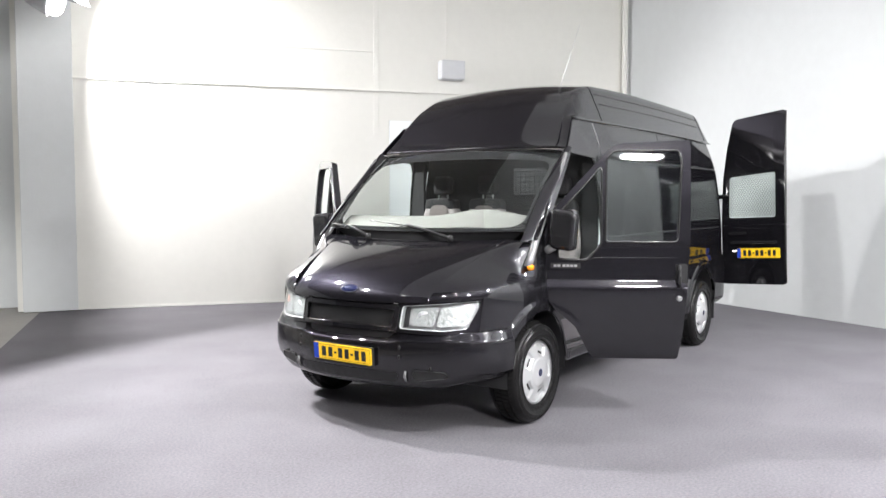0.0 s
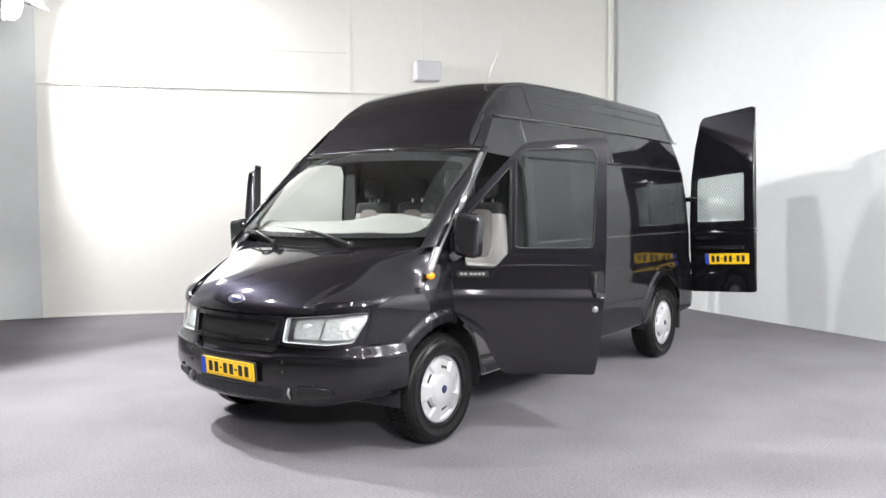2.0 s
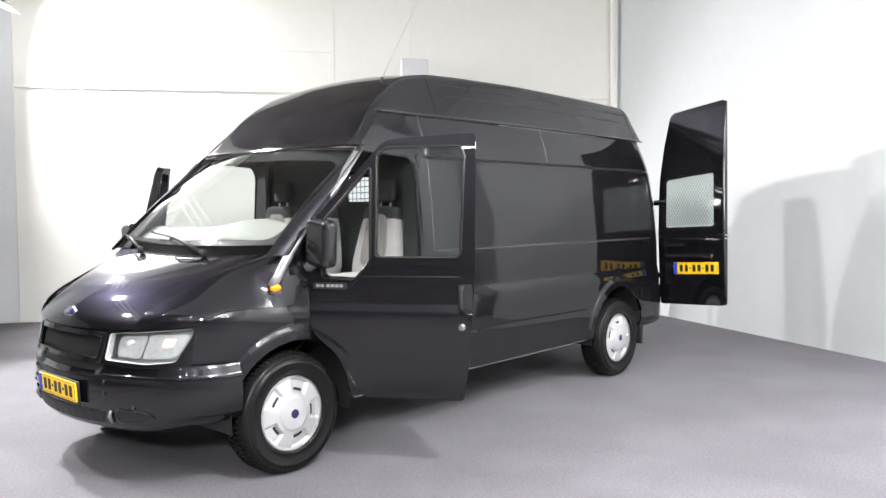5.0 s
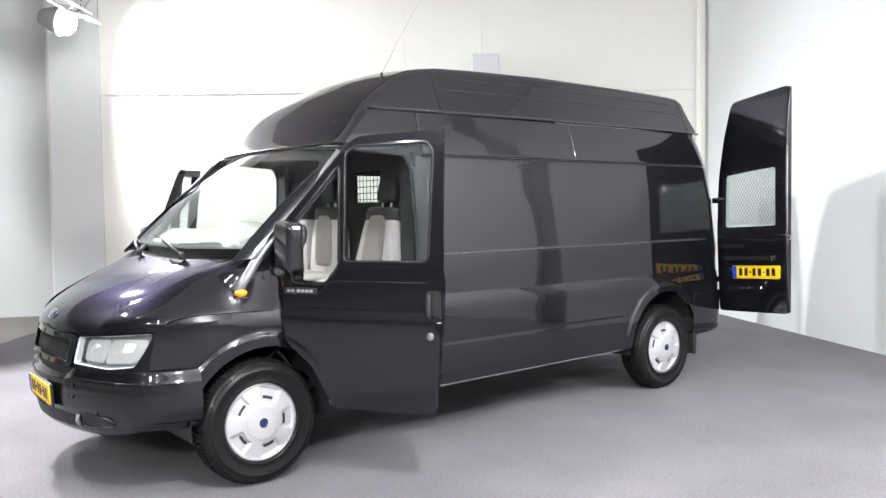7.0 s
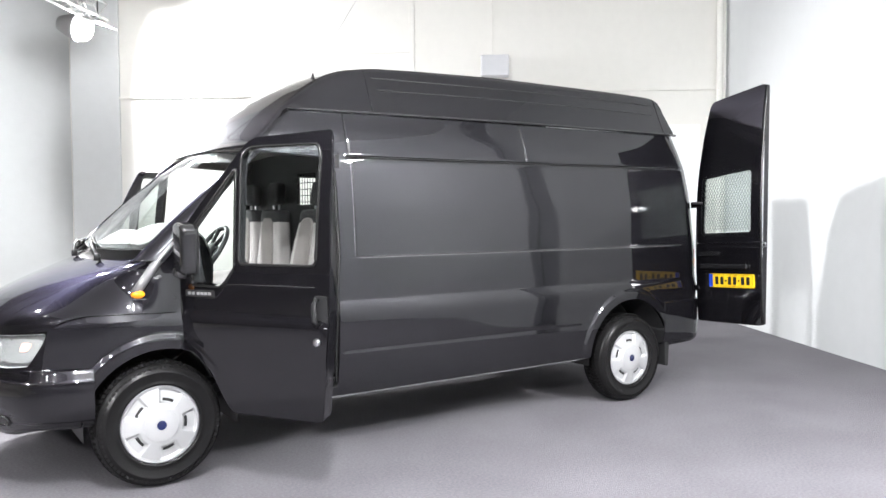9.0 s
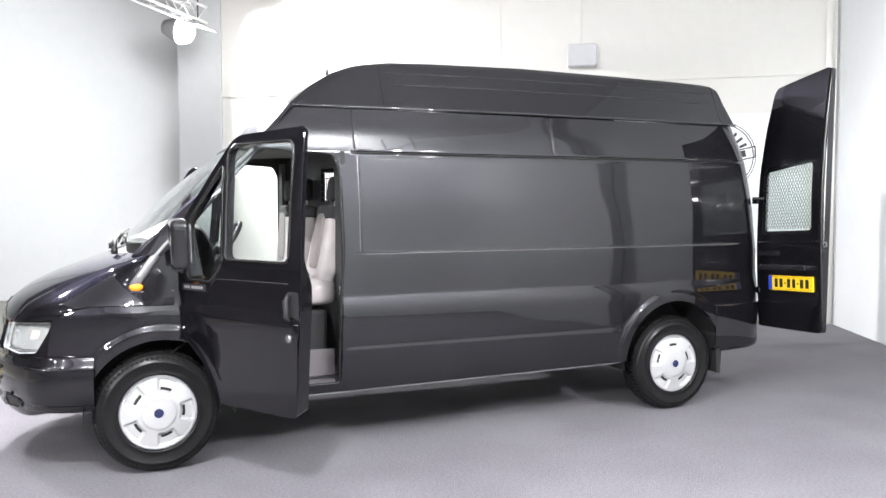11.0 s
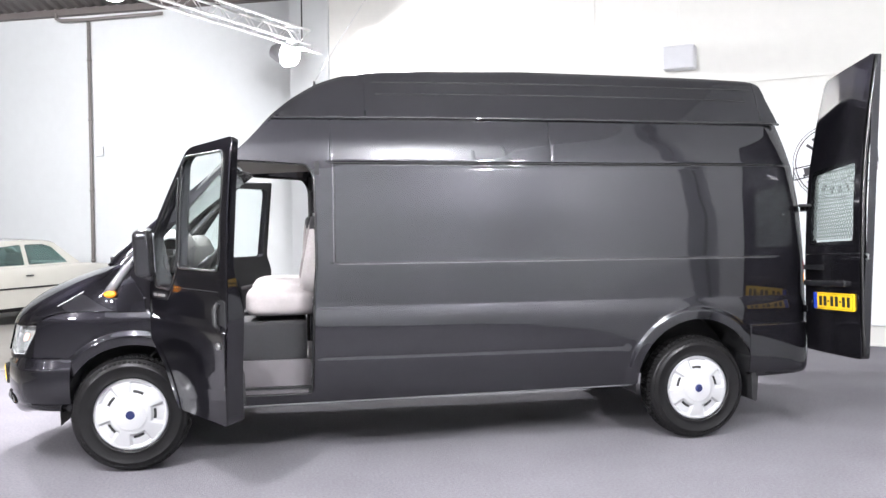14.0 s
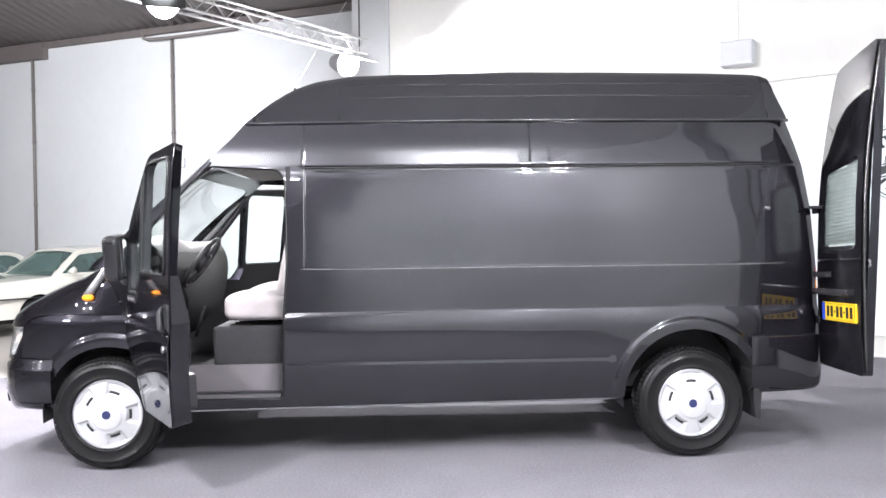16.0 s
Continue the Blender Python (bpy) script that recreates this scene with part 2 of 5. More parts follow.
def rounded(points, radius=0.03, steps=4):
    """The outline with its corners rounded."""
    out, n = [], len(points)
    for i in range(n):
        p, a, b = (Vector(points[j % n]).to_2d() for j in (i, i - 1, i + 1))
        r = min(radius, 0.45 * (a - p).length, 0.45 * (b - p).length)
        s, e = p + (a - p).normalized() * r, p + (b - p).normalized() * r
        for k in range(steps + 1):
            f = k / steps
            out.append(tuple((1 - f) ** 2 * s + 2 * f * (1 - f) * p + f * f * e))
    return out


def inside(pt, poly):
    x, y = pt
    hit = False
    for (x0, y0), (x1, y1) in zip(poly, poly[1:] + poly[:1]):
        if (y0 > y) != (y1 > y) and x < (x1 - x0) * (y - y0) / (y1 - y0) + x0:
            hit = not hit
    return hit


def cut_sheet(outline, holes, place, normal, lines_a, lines_b, thick=0.012, gap=0.012, rings=()):
    """A skin cut to a flat outline with holes, its inner points on a grid of lines; place and normal take it into space."""
    pts, edges = [], []
    for loop in [outline, *holes]:
        dense = []
        for (x0, y0), (x1, y1) in zip(loop, loop[1:] + loop[:1]):
            m = max(1, int(math.hypot(x1 - x0, y1 - y0) / 0.05))
            dense += [(x0 + (x1 - x0) * k / m, y0 + (y1 - y0) * k / m) for k in range(m)]
        s = len(pts)
        pts += dense
        edges += [(s + k, s + (k + 1) % len(dense)) for k in range(len(dense))]
    rim = np.array(pts)
    near_ring = np.array(rings) if len(rings) else np.array([[99.0, 99.0]])
    for a, b in rings:
        if inside((a, b), outline) and not any(inside((a, b), h) for h in holes) and np.hypot(rim[:, 0] - a, rim[:, 1] - b).min() > gap:
            pts.append((a, b))
    for a in lines_a:
        for b in lines_b:
            if inside((a, b), outline) and not any(inside((a, b), h) for h in holes) and np.hypot(rim[:, 0] - a, rim[:, 1] - b).min() > gap and np.hypot(near_ring[:, 0] - a, near_ring[:, 1] - b).min() > 0.018:
                pts.append((a, b))
    from mathutils.geometry import delaunay_2d_cdt
    v2, _, tris, *_ = delaunay_2d_cdt([Vector(p) for p in pts], edges, [], 0, 1e-5)
    keep = []
    for t in tris:
        c = (sum(v2[i].x for i in t) / len(t), sum(v2[i].y for i in t) / len(t))
        if inside(c, outline) and not any(inside(c, h) for h in holes):
            keep.append(tuple(t))
    verts = np.array([place(v.x, v.y) for v in v2], float)
    norms = np.array([normal(v.x, v.y) for v in v2], float)
    norms /= np.linalg.norm(norms, axis=1, keepdims=True)
    faces = []
    for t in keep:
        a, b, c = (verts[i] for i in t[:3])
        faces.append(t if np.cross(b - a, c - a) @ norms[t[0]] > 0 else t[::-1])
    return thicken(verts, faces, norms, thick)


def flipped(data):
    """The same skin on the other side of the van."""
    v, f, n = data
    s = np.array([1, -1, 1])
    return v * s, [t[::-1] for t in f], n * s


def sstep(a, b, t):
    t = min(max((t - a) / (b - a), 0.0), 1.0)
    return t * t * (3 - 2 * t)


# ---------------------------------------------------------------- the hall
CORNER, PILLAR = Vector((8.66, 1.90)), Vector((1.60, 7.33))
ALONG = (CORNER - PILLAR).normalized()
OUT = Vector((-ALONG.y, ALONG.x))
HALL_TOP = 5.6
WALL_LEN = (CORNER - PILLAR).length


def slab(name, a, b, z0, z1, thick, mat, side=1, label="", category="wall", kind="structure"):
    """An upright wall from a to b, its thickness to the left of that way (side 1) or to the right (-1)."""
    a, b = Vector(a), Vector(b)
    d = (b - a).normalized()
    n = Vector((-d.y, d.x)) * thick * side
    ob = part(name, prism([tuple(a), tuple(b), tuple(b + n), tuple(a + n)], "z", z0, z1), mat, smooth=False)
    return tagged(ob, label, category, kind=kind)


def on_wall(s, z, off=0.0):
    p = PILLAR + ALONG * s - OUT * off
    return Vector((p.x, p.y, z))


def wall_box(s0, s1, z0, z1, off0, off1, bm=None):
    """A block on the back wall: run s along it, height z, standing off it."""
    bm = bm or bmesh.new()
    vs = [bm.verts.new(on_wall(s, z, o)) for o in (off0, off1) for s, z in ((s0, z0), (s1, z0), (s1, z1), (s0, z1))]
    for f in ((0, 1, 2, 3), (7, 6, 5, 4), (0, 4, 5, 1), (1, 5, 6, 2), (2, 6, 7, 3), (3, 7, 4, 0)):
        bm.faces.new([vs[i] for i in f])
    bmesh.ops.recalc_face_normals(bm, faces=bm.faces)
    return bm


ground = part("floor", prism([(-16, -18), (16, -18), (16, 16), (-16, 16)], "z", -0.12, -0.006), CONCRETE, smooth=False)
tagged(ground, "worn grey concrete hall floor", "floor", kind="structure")
RIGHT_FAR = Vector((CORNER.x - 0.57 * 19, CORNER.y - 19))
# ends of an unseen gap, added for a dark stripe mirrored in the flank
GAP_A = Vector((CORNER.x - 0.57 * 5.62, CORNER.y - 5.62))
GAP_B = Vector((CORNER.x - 0.57 * 5.90, CORNER.y - 5.90))
carpet = part("carpet", prism([(1.12, 7.45), (-2.20, 2.98), (-7.6, -4.3), (-12.6, -11.2), (-14.0, -17.0), (9.0, -17.0), (9.0, RIGHT_FAR.y), tuple(CORNER + Vector((0.05, 0.05))), tuple(PILLAR + Vector((0.05, 0.06)))], "z", -0.006, 0.0), CARPET, smooth=False)
tagged(carpet, "dark grey exhibition carpet laid over concrete", "carpet", kind="structure")

wall_back = slab("wall_back", PILLAR + Vector((-0.6, 0.46)), CORNER + ALONG * 0.3, 0, HALL_TOP, 0.3, WALL, 1, "white painted back wall with shallow ledges")
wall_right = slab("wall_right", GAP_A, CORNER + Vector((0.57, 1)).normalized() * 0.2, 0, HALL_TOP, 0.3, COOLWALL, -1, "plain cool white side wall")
LEFT_A, LEFT_B = Vector((1.35, 8.25)), Vector((-14.0, 14.95))
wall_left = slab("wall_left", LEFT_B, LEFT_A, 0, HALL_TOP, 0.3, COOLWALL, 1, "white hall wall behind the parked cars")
# the dull grey walls are unseen, added to close the hall for reflections
slab("wall_far", (-14.0, 13.0), (-14.0, -17.5), 0, HALL_TOP, 0.3, DADO, -1, "dull hall end wall added out of view")
slab("wall_front", (-14.0, -17.2), (8.0, -17.2), 0, HALL_TOP, 0.3, DADO, -1, "dull grey wall added out of view opposite the van")
# out of view: wall past the gap, and a recess that shades the stripe
slab("wall_right_rear", RIGHT_FAR, GAP_B, 0, HALL_TOP, 0.3, COOLWALL, -1, "plain cool white side wall past the added gap, out of view")
slab("stripe_niche", GAP_B + Vector((0.30, -0.17)), GAP_A + Vector((0.30, -0.17)), 0, HALL_TOP, 0.1, COOLWALL, -1, "unseen recess added for a dark stripe in the flank's reflection")
slab("wall_side", (8.0, -17.2), (8.0, -1.0), 0, HALL_TOP, 0.3, DADO, -1, "dull side wall added out of view")

# roof of ribbed sheet on steel beams
bm = bmesh.new()
for i in range(67):
    x = -14.3 + i * 0.2
    prism([(x, HALL_TOP), (x + 0.05, HALL_TOP - 0.05), (x + 0.11, HALL_TOP - 0.05), (x + 0.16, HALL_TOP), (x + 0.2, HALL_TOP), (x + 0.2, HALL_TOP + 0.05), (x, HALL_TOP + 0.05)], "y", 1.2, 14.0, bm)
box((-0.9, 1.2, HALL_TOP - 0.02), (10.0, 14.0, HALL_TOP + 0.05), bm)
tagged(part("ceiling", bm, ROOFSHEET, smooth=False), "brown ribbed metal roof sheet on the hall", "ceiling", kind="structure")

# both ceilings are unseen; the pale one is a reflector for the upward lights
ceil = part("ceiling_white", prism([(-3.6, -17.6), (10.0, -17.6), (10.0, 1.2), (-3.6, 1.2)], "z", HALL_TOP - 0.05, HALL_TOP + 0.05), WHITECEIL, smooth=False)
tagged(part("ceiling_dark", prism([(-14.3, -17.6), (-3.6, -17.6), (-3.6, 1.2), (-14.3, 1.2)], "z", HALL_TOP - 0.05, HALL_TOP + 0.05), ROOFSHEET, smooth=False), "brown metal roof added out of view over the hall", "ceiling", kind="structure")
tagged(ceil, "pale ceiling added out of view to bounce light and show in the paint", "ceiling", kind="structure")

pillar = part("pillar", prism([(1.60, 7.28), (1.66, 7.40), (1.30, 7.80), (0.98, 7.62)], "z", 0, HALL_TOP), COOLWALL, smooth=False)
tagged(soft(pillar, 0.012), "square white painted pillar beside the back wall", "pillar", kind="structure")

# ledges, pilaster joints and block courses of the back wall
def trim(name, bm, mat, label):
    return tagged(soft(part(name, bm, mat, smooth=False), 0.004), label, "trim", kind="structure")


trim("trim_ledge", wall_box(0.02, WALL_LEN - 0.02, 3.285, 3.315, -0.01, 0.040), WALL, "thin painted ledge running along the back wall")
trim("trim_ledge_upper", wall_box(1.6, 4.4, 3.89, 3.910, -0.01, 0.022), WALL, "short painted joint on the back wall")
trim("trim_pilaster", wall_box(4.38, 4.46, 2.6, HALL_TOP - 0.1, -0.01, 0.005), WALL, "narrow painted pilaster on the back wall")
trim("trim_pilaster_cable", wall_box(5.58, 5.60, 3.84, HALL_TOP - 0.1, -0.01, 0.006), WALL, "thin painted cable duct above the box")
trim("trim_corner_pipe", tube([on_wall(WALL_LEN - 0.10, 0, 0.07), on_wall(WALL_LEN - 0.10, HALL_TOP, 0.07)], 0.045, 12), WALL, "white painted down pipe in the corner")
trim("baseboard", wall_box(0.02, WALL_LEN - 0.05, 0.0, 0.03, -0.01, 0.012), WALL, "low painted skirting at the carpet's edge")

# grey box on the back wall
boxy = thing("wall_speaker", "pale grey loudspeaker box on the back wall", "loudspeaker")
soft(part("cabinet", wall_box(5.43, 5.83, 3.50, 3.80, 0.02, 0.24), BOXPAINT, boxy, smooth=False), 0.02)
soft(part("bracket", wall_box(5.56, 5.68, 3.60, 3.70, -0.005, 0.03), STEEL, boxy, smooth=False), 0.004)

# posters on the back wall, with shapes and bars for their drawing
def strokes(items, off, parent, mat=INK, name="drawing"):
    bm = bmesh.new()
    for s0, z0, s1, z1, w in items:
        a, b = on_wall(s0, z0, off), on_wall(s1, z1, off)
        d = (b - a).normalized()
        up = d.cross(Vector((OUT.x, OUT.y, 0))).normalized() * w / 2
        back = Vector((OUT.x, OUT.y, 0)) * 0.004
        q = [a + up, b + up, b - up, a - up]
        vs = [bm.verts.new(p) for p in q] + [bm.verts.new(p + back) for p in q]
        for f in ((0, 1, 2, 3), (7, 6, 5, 4), (0, 4, 5, 1), (1, 5, 6, 2), (2, 6, 7, 3), (3, 7, 4, 0)):
            bm.faces.new([vs[i] for i in f])
    bmesh.ops.recalc_face_normals(bm, faces=bm.faces)
    return part(name, bm, mat, parent, smooth=False)


sign = thing("wall_sign", "white sign board with a black framed panel on the back wall", "sign")
soft(part("board", wall_box(4.62, 5.36, 1.25, 2.83, 0.032, 0.052), POSTER, sign, smooth=False), 0.003)
part("panel_mark", wall_box(4.82, 5.25, 2.35, 2.64, 0.050, 0.056), INK, sign, smooth=False)
part("panel_inlay", wall_box(4.85, 5.22, 2.38, 2.61, 0.055, 0.060), POSTER, sign, smooth=False)
strokes([(4.88, 2.5, 4.95, 2.5, 0.16), (4.99, 2.5, 5.05, 2.5, 0.16), (5.09, 2.5, 5.18, 2.5, 0.16)], 0.064, sign, name="bar")

poster = thing("wall_poster", "large white wall poster with a round black line emblem", "poster")
soft(part("board", wall_box(6.30, 8.55, 0.25, 2.80, 0.005, 0.022), POSTER, poster, smooth=False), 0.003)
ring = lambda c, z, r, w, a0=0, a1=360, n=28: [(c + r * math.cos(radians(a0 + (a1 - a0) * k / n)), z + r * math.sin(radians(a0 + (a1 - a0) * k / n)), c + r * math.cos(radians(a0 + (a1 - a0) * (k + 1) / n)), z + r * math.sin(radians(a0 + (a1 - a0) * (k + 1) / n)), w) for k in range(n)]
EMB = (7.46, 2.23)
EMBLEM = material("faded_print", (0.045, 0.045, 0.05), 0.6)
for r, w in ((0.47, 0.008), (0.44, 0.012), (0.235, 0.012)):
    strokes(ring(*EMB, r, w), 0.026, poster, EMBLEM, name="emblem_ring")
for a in list(range(25, 160, 15)) + list(range(205, 340, 15)):
    strokes([(EMB[0] + 0.29 * math.cos(radians(a)), EMB[1] + 0.29 * math.sin(radians(a)), EMB[0] + 0.385 * math.cos(radians(a)), EMB[1] + 0.385 * math.sin(radians(a)), 0.035)], 0.026, poster, EMBLEM, name="bar")
for p in ((7.00, 2.16, 7.92, 2.36, 0.014), (7.00, 2.02, 7.92, 2.22, 0.014), (7.00, 2.16, 7.00, 2.02, 0.014), (7.92, 2.36, 7.92, 2.22, 0.014), (7.12, 2.12, 7.30, 2.16, 0.09), (7.40, 2.18, 7.56, 2.215, 0.09), (7.64, 2.235, 7.80, 2.27, 0.09)):
    strokes([p], 0.030, poster, EMBLEM, name="emblem_shape")

# pipes and cable boxes on the left wall
LEFT_D = (LEFT_B - LEFT_A).normalized()


def left_at(x, off=0.06):
    t = (x - LEFT_A.x) / LEFT_D.x
    p = LEFT_A + LEFT_D * t
    n = Vector((LEFT_D.y, -LEFT_D.x))
    n = n if n.y < 0 else -n
    return p + n * off


p1, p2 = left_at(-2.64), left_at(-5.95)
for p in (p1, p2):
    rig = thing("drain_pipe", "grey upright drain pipe fixed to the hall wall", "pipe", "drain pipes")
    part("tube", tube([(p.x, p.y, 0.0), (p.x, p.y, 5.36)], 0.032, 12), PIPE, rig)
    for z in (0.9, 2.2, 3.5, 4.6):
        part("clamp", lathe([(0.042, z - 0.02), (0.042, z + 0.02)], 16, "z"), PIPE, rig, at=pose(p.x, p.y, 0))
q = left_at(-2.48)
swbox = part("switch_box", box((q.x - 0.07, q.y - 0.05, 2.83), (q.x + 0.07, q.y + 0.08, 3.01)), BOXPAINT, smooth=False)
tagged(soft(swbox, 0.01), "small pale switch box on the hall wall", "switch box")
wire = thing("roof_pipe", "dark roof drain pipe with a bent end under the ceiling", "pipe")
part("tube", tube([(p1.x - 0.62, p1.y + 0.20, 5.50), (p1.x - 0.60, p1.y + 0.19, 5.38), (p1.x - 0.50, p1.y + 0.15, 5.34), (p1.x, p1.y - 0.02, 5.34), (p1.x + 1.4, p1.y - 0.62, 5.36)], 0.032, 10), PIPE, wire)

# dark edge beam along the left wall's top
slab("beam_left", left_at(-13.5, 0.0), left_at(-5.6, 0.0), 5.22, 5.55, 0.16, ROOFSHEET, -1, "brown steel edge beam under the roof", "beam")
slab("beam_corner", left_at(-5.6, 0.0), left_at(1.0, 0.0), 5.44, 5.56, 0.12, ROOFSHEET, -1, "brown steel edge beam under the roof", "beam")

# lighting truss with floods
def truss(a, b, size=0.22):
    a, b = Vector(a), Vector(b)
    d = (b - a).normalized()
    side = d.cross(Vector((0, 0, 1))).normalized() * size / 2
    up = side.cross(d).normalized() * size / 2
    ob = thing("lighting_truss", "silver lattice lighting truss hung under the roof", "truss")
    n = max(2, int((b - a).length / 0.24))
    chords = [side + up, side - up, -side - up, -side + up]
    for c in chords:
        part("chord", tube([a + c, b + c], 0.02, 8), ALU, ob)
    for f in range(4):
        c0, c1 = chords[f], chords[(f + 1) % 4]
        pts = [a + (b - a) * k / n + (c0 if k % 2 else c1) for k in range(n + 1)]
        part("lattice", tube(pts, 0.009, 5), ALU, ob)
    return ob


truss((1.20, 6.55, 4.36), (-2.75, 1.55, 4.36))
lamp_shape = [(0.05, -0.20), (0.10, -0.18), (0.15, -0.06), (0.18, 0.05), (0.20, 0.10), (0.195, 0.10), (0.175, 0.06)]
for eye, target, watts, cone, edge in FLOODS:
    lamp = thing("flood_or_fill_lamp", "flood lamp under the roof, painted pale for glare, some added as fill", "lamp", "flood lamps", at=look(eye, target) @ pose(0, 0, 0, 180))
    # pale housing and oversized glowing face stand in for the lamp's glare
    part("housing", lathe(lamp_shape, 28, "z"), BOXPAINT, lamp, at=pose(0, 0, -0.38))
    part("bulb", lathe([(0.02, -0.30), (0.13, -0.285), (0.175, -0.235), (0.165, -0.17), (0.11, -0.12), (0.02, -0.10)], 24, "z"), LAMPGLOW, lamp, "bright white lamp face, enlarged for its glare")
    # flap added to keep the upper back wall in shadow
    if (eye, target) in [row[:2] for row in FLOODS[:3]]:
        part("cutoff_flap", prism([(-0.24, -0.115), (0.24, -0.115), (0.20, -0.105), (-0.20, -0.105)], "z", -0.20, 0.17), LAMPBODY, lamp, "black flap added over the lamp to cut its upward light", smooth=False)
    back = lamp.matrix_world.inverted()
    rod = [back @ Vector((eye[0], eye[1], z)) for z in (HALL_TOP, eye[2] + 0.22)] + [Vector((0, 0, -0.50))]
    part("hanger", tube(rod, 0.012, 6), LAMPBODY, lamp)
for x, y in TUBES:
    fit = thing("ceiling_tube_light", "white fluorescent tube fitting hung below the roof", "lamp", "ceiling tubes", at=pose(x, y, 0))
    soft(part("tray", box((-0.78, -0.09, 4.86), (0.78, 0.09, 4.92)), BOXPAINT, fit, smooth=False), 0.01)
    for dy in (-0.045, 0.045):
        part("tube", tube([(-0.75, dy, 4.835), (0.75, dy, 4.835)], 0.018, 8), TUBEGLOW, fit, "glowing white tube")
    for dx in (-0.6, 0.6):
        part("rod", tube([(dx, 0, 4.92), (dx, 0, HALL_TOP)], 0.008, 6), STEEL, fit)


# ---------------------------------------------------------------- the van: shape of its flank
Z_TAB = np.linspace(0.2, 2.6, 481)
_w = np.interp(Z_TAB, [0.2, 0.34, 0.45, 0.62, 0.90, 1.25, 1.60, 1.90, 2.05, 2.215, 2.50, 2.60], [0.905, 0.922, 0.934, 0.945, 0.951, 0.942, 0.918, 0.882, 0.843, 0.785, 0.700, 0.670])
_k = np.hanning(31)
MID = 0.045
W_TAB = np.convolve(np.pad(_w, 15, mode="edge"), _k / _k.sum(), mode="valid") + MID
ARCHES = ((0.02, 0.365, 0.425), (3.75, 0.395, 0.445))
REAR_Z, REAR_X = (0.40, 0.80, 1.20, 1.60, 1.90, 2.215, 2.50, 2.60), (4.60, 4.615, 4.61, 4.585, 4.545, 4.475, 4.40, 4.36)


def rear_x(z):
    return float(np.interp(z, REAR_Z, REAR_X))


def crease(z):
    """Crisp along the top at 0.985, easing out below."""
    t = min(max((0.985 - z) / 0.125, 0.0), 1.0)
    return 2 * t - t * t


def half_width(x, z):
    w = float(np.interp(z, Z_TAB, W_TAB))
    w += 0.018 * (min(max((0.998 - z) / 0.060, 0.0), 1.0) if x < 1.12 else crease(z))
    if x > 1.12:
        w -= 0.0012 * math.exp(-(((z - 0.665) / 0.008) ** 2)) * sstep(1.15, 1.2, x) * (1 - sstep(3.2, 3.3, x))
        w += 0.002 * (1 - sstep(0.64, 0.66, z)) * (1 - sstep(3.2, 3.32, x))
        tall = sstep(1.262, 1.278, z) * (1 - sstep(1.880, 1.896, z))
        w -= 0.0028 * tall * sstep(1.22, 1.50, x) * (1 - sstep(4.22, 4.36, x))
        w -= 0.0018 * math.exp(-(((z - 1.262) / 0.005) ** 2)) * sstep(1.2, 1.24, x) * (1 - sstep(4.36, 4.42, x))
        w -= 0.010 * math.exp(-(((z - 1.913) / 0.007) ** 2)) * sstep(1.2, 1.24, x)
        if z > 1.92:
            w -= 0.006 * (math.exp(-(((x - 2.728) / 0.006) ** 2)) + math.exp(-(((x - 1.243) / 0.006) ** 2)))
    if x > 1.2:
        w += 0.0009 * math.sin(6.3 * x + 1.2 * math.sin(4.0 * z)) * math.sin(5.2 * z + 0.8) * sstep(1.2, 1.5, x)
    if x < 0:
        w -= 0.135 * (min(-x, 0.75) / 0.6) ** 2.2
    w -= 0.055 * max(0.0, (x - rear_x(z) + 0.16) / 0.16) ** 2
    for cx, cz, r in ARCHES:
        d = math.hypot(x - cx, z - cz)
        if z > 0.3:
            w += 0.017 * (1 - sstep(r + 0.052, r + 0.090, d)) * (1 - 0.8 * sstep(0.10, 0.16, x) * (x < 1))
    return w


def flank_place(x, z):
    return (x, -half_width(x, z), z)


def flank_normal(x, z):
    e = 0.004
    return (-(half_width(x + e, z) - half_width(x - e, z)) / (2 * e), -1.0, -(half_width(x, z + e) - half_width(x, z - e)) / (2 * e))


def near(values, step, lo, hi):
    """Grid lines: even steps, and pairs close beside each crease."""
    out = list(np.arange(lo, hi, step)) + [v + d for v in values for d in (-0.024, -0.014, -0.006, 0.0, 0.006, 0.014, 0.024)]
    out = sorted(out)
    keep = [out[0]]
    for v in out[1:]:
        if v - keep[-1] > 0.0045:
            keep.append(v)
    return keep


GRID_X = near([1.243, 2.728, 4.36], 0.05, -0.6, 4.7)
GRID_Z = near([0.665, 0.985, 1.265, 1.888, 1.913] + list(np.arange(1.95, 2.2, 0.045)), 0.045, 0.3, 2.2)


def arc(cx, cz, r, a0, a1, n=22):
    return [(cx + r * math.cos(radians(a0 + (a1 - a0) * k / n)), cz + r * math.sin(radians(a0 + (a1 - a0) * k / n))) for k in range(n + 1)]


van = thing("panel_van", "black high-roof panel van with its doors open on carpet", "van", at=pose(0, MID, 0))

# shoulder line of the front wing
def sh(x):
    t = min(max((-0.30 - x) / 0.30, 0), 1)
    return 0.992 - 0.085 * t * t


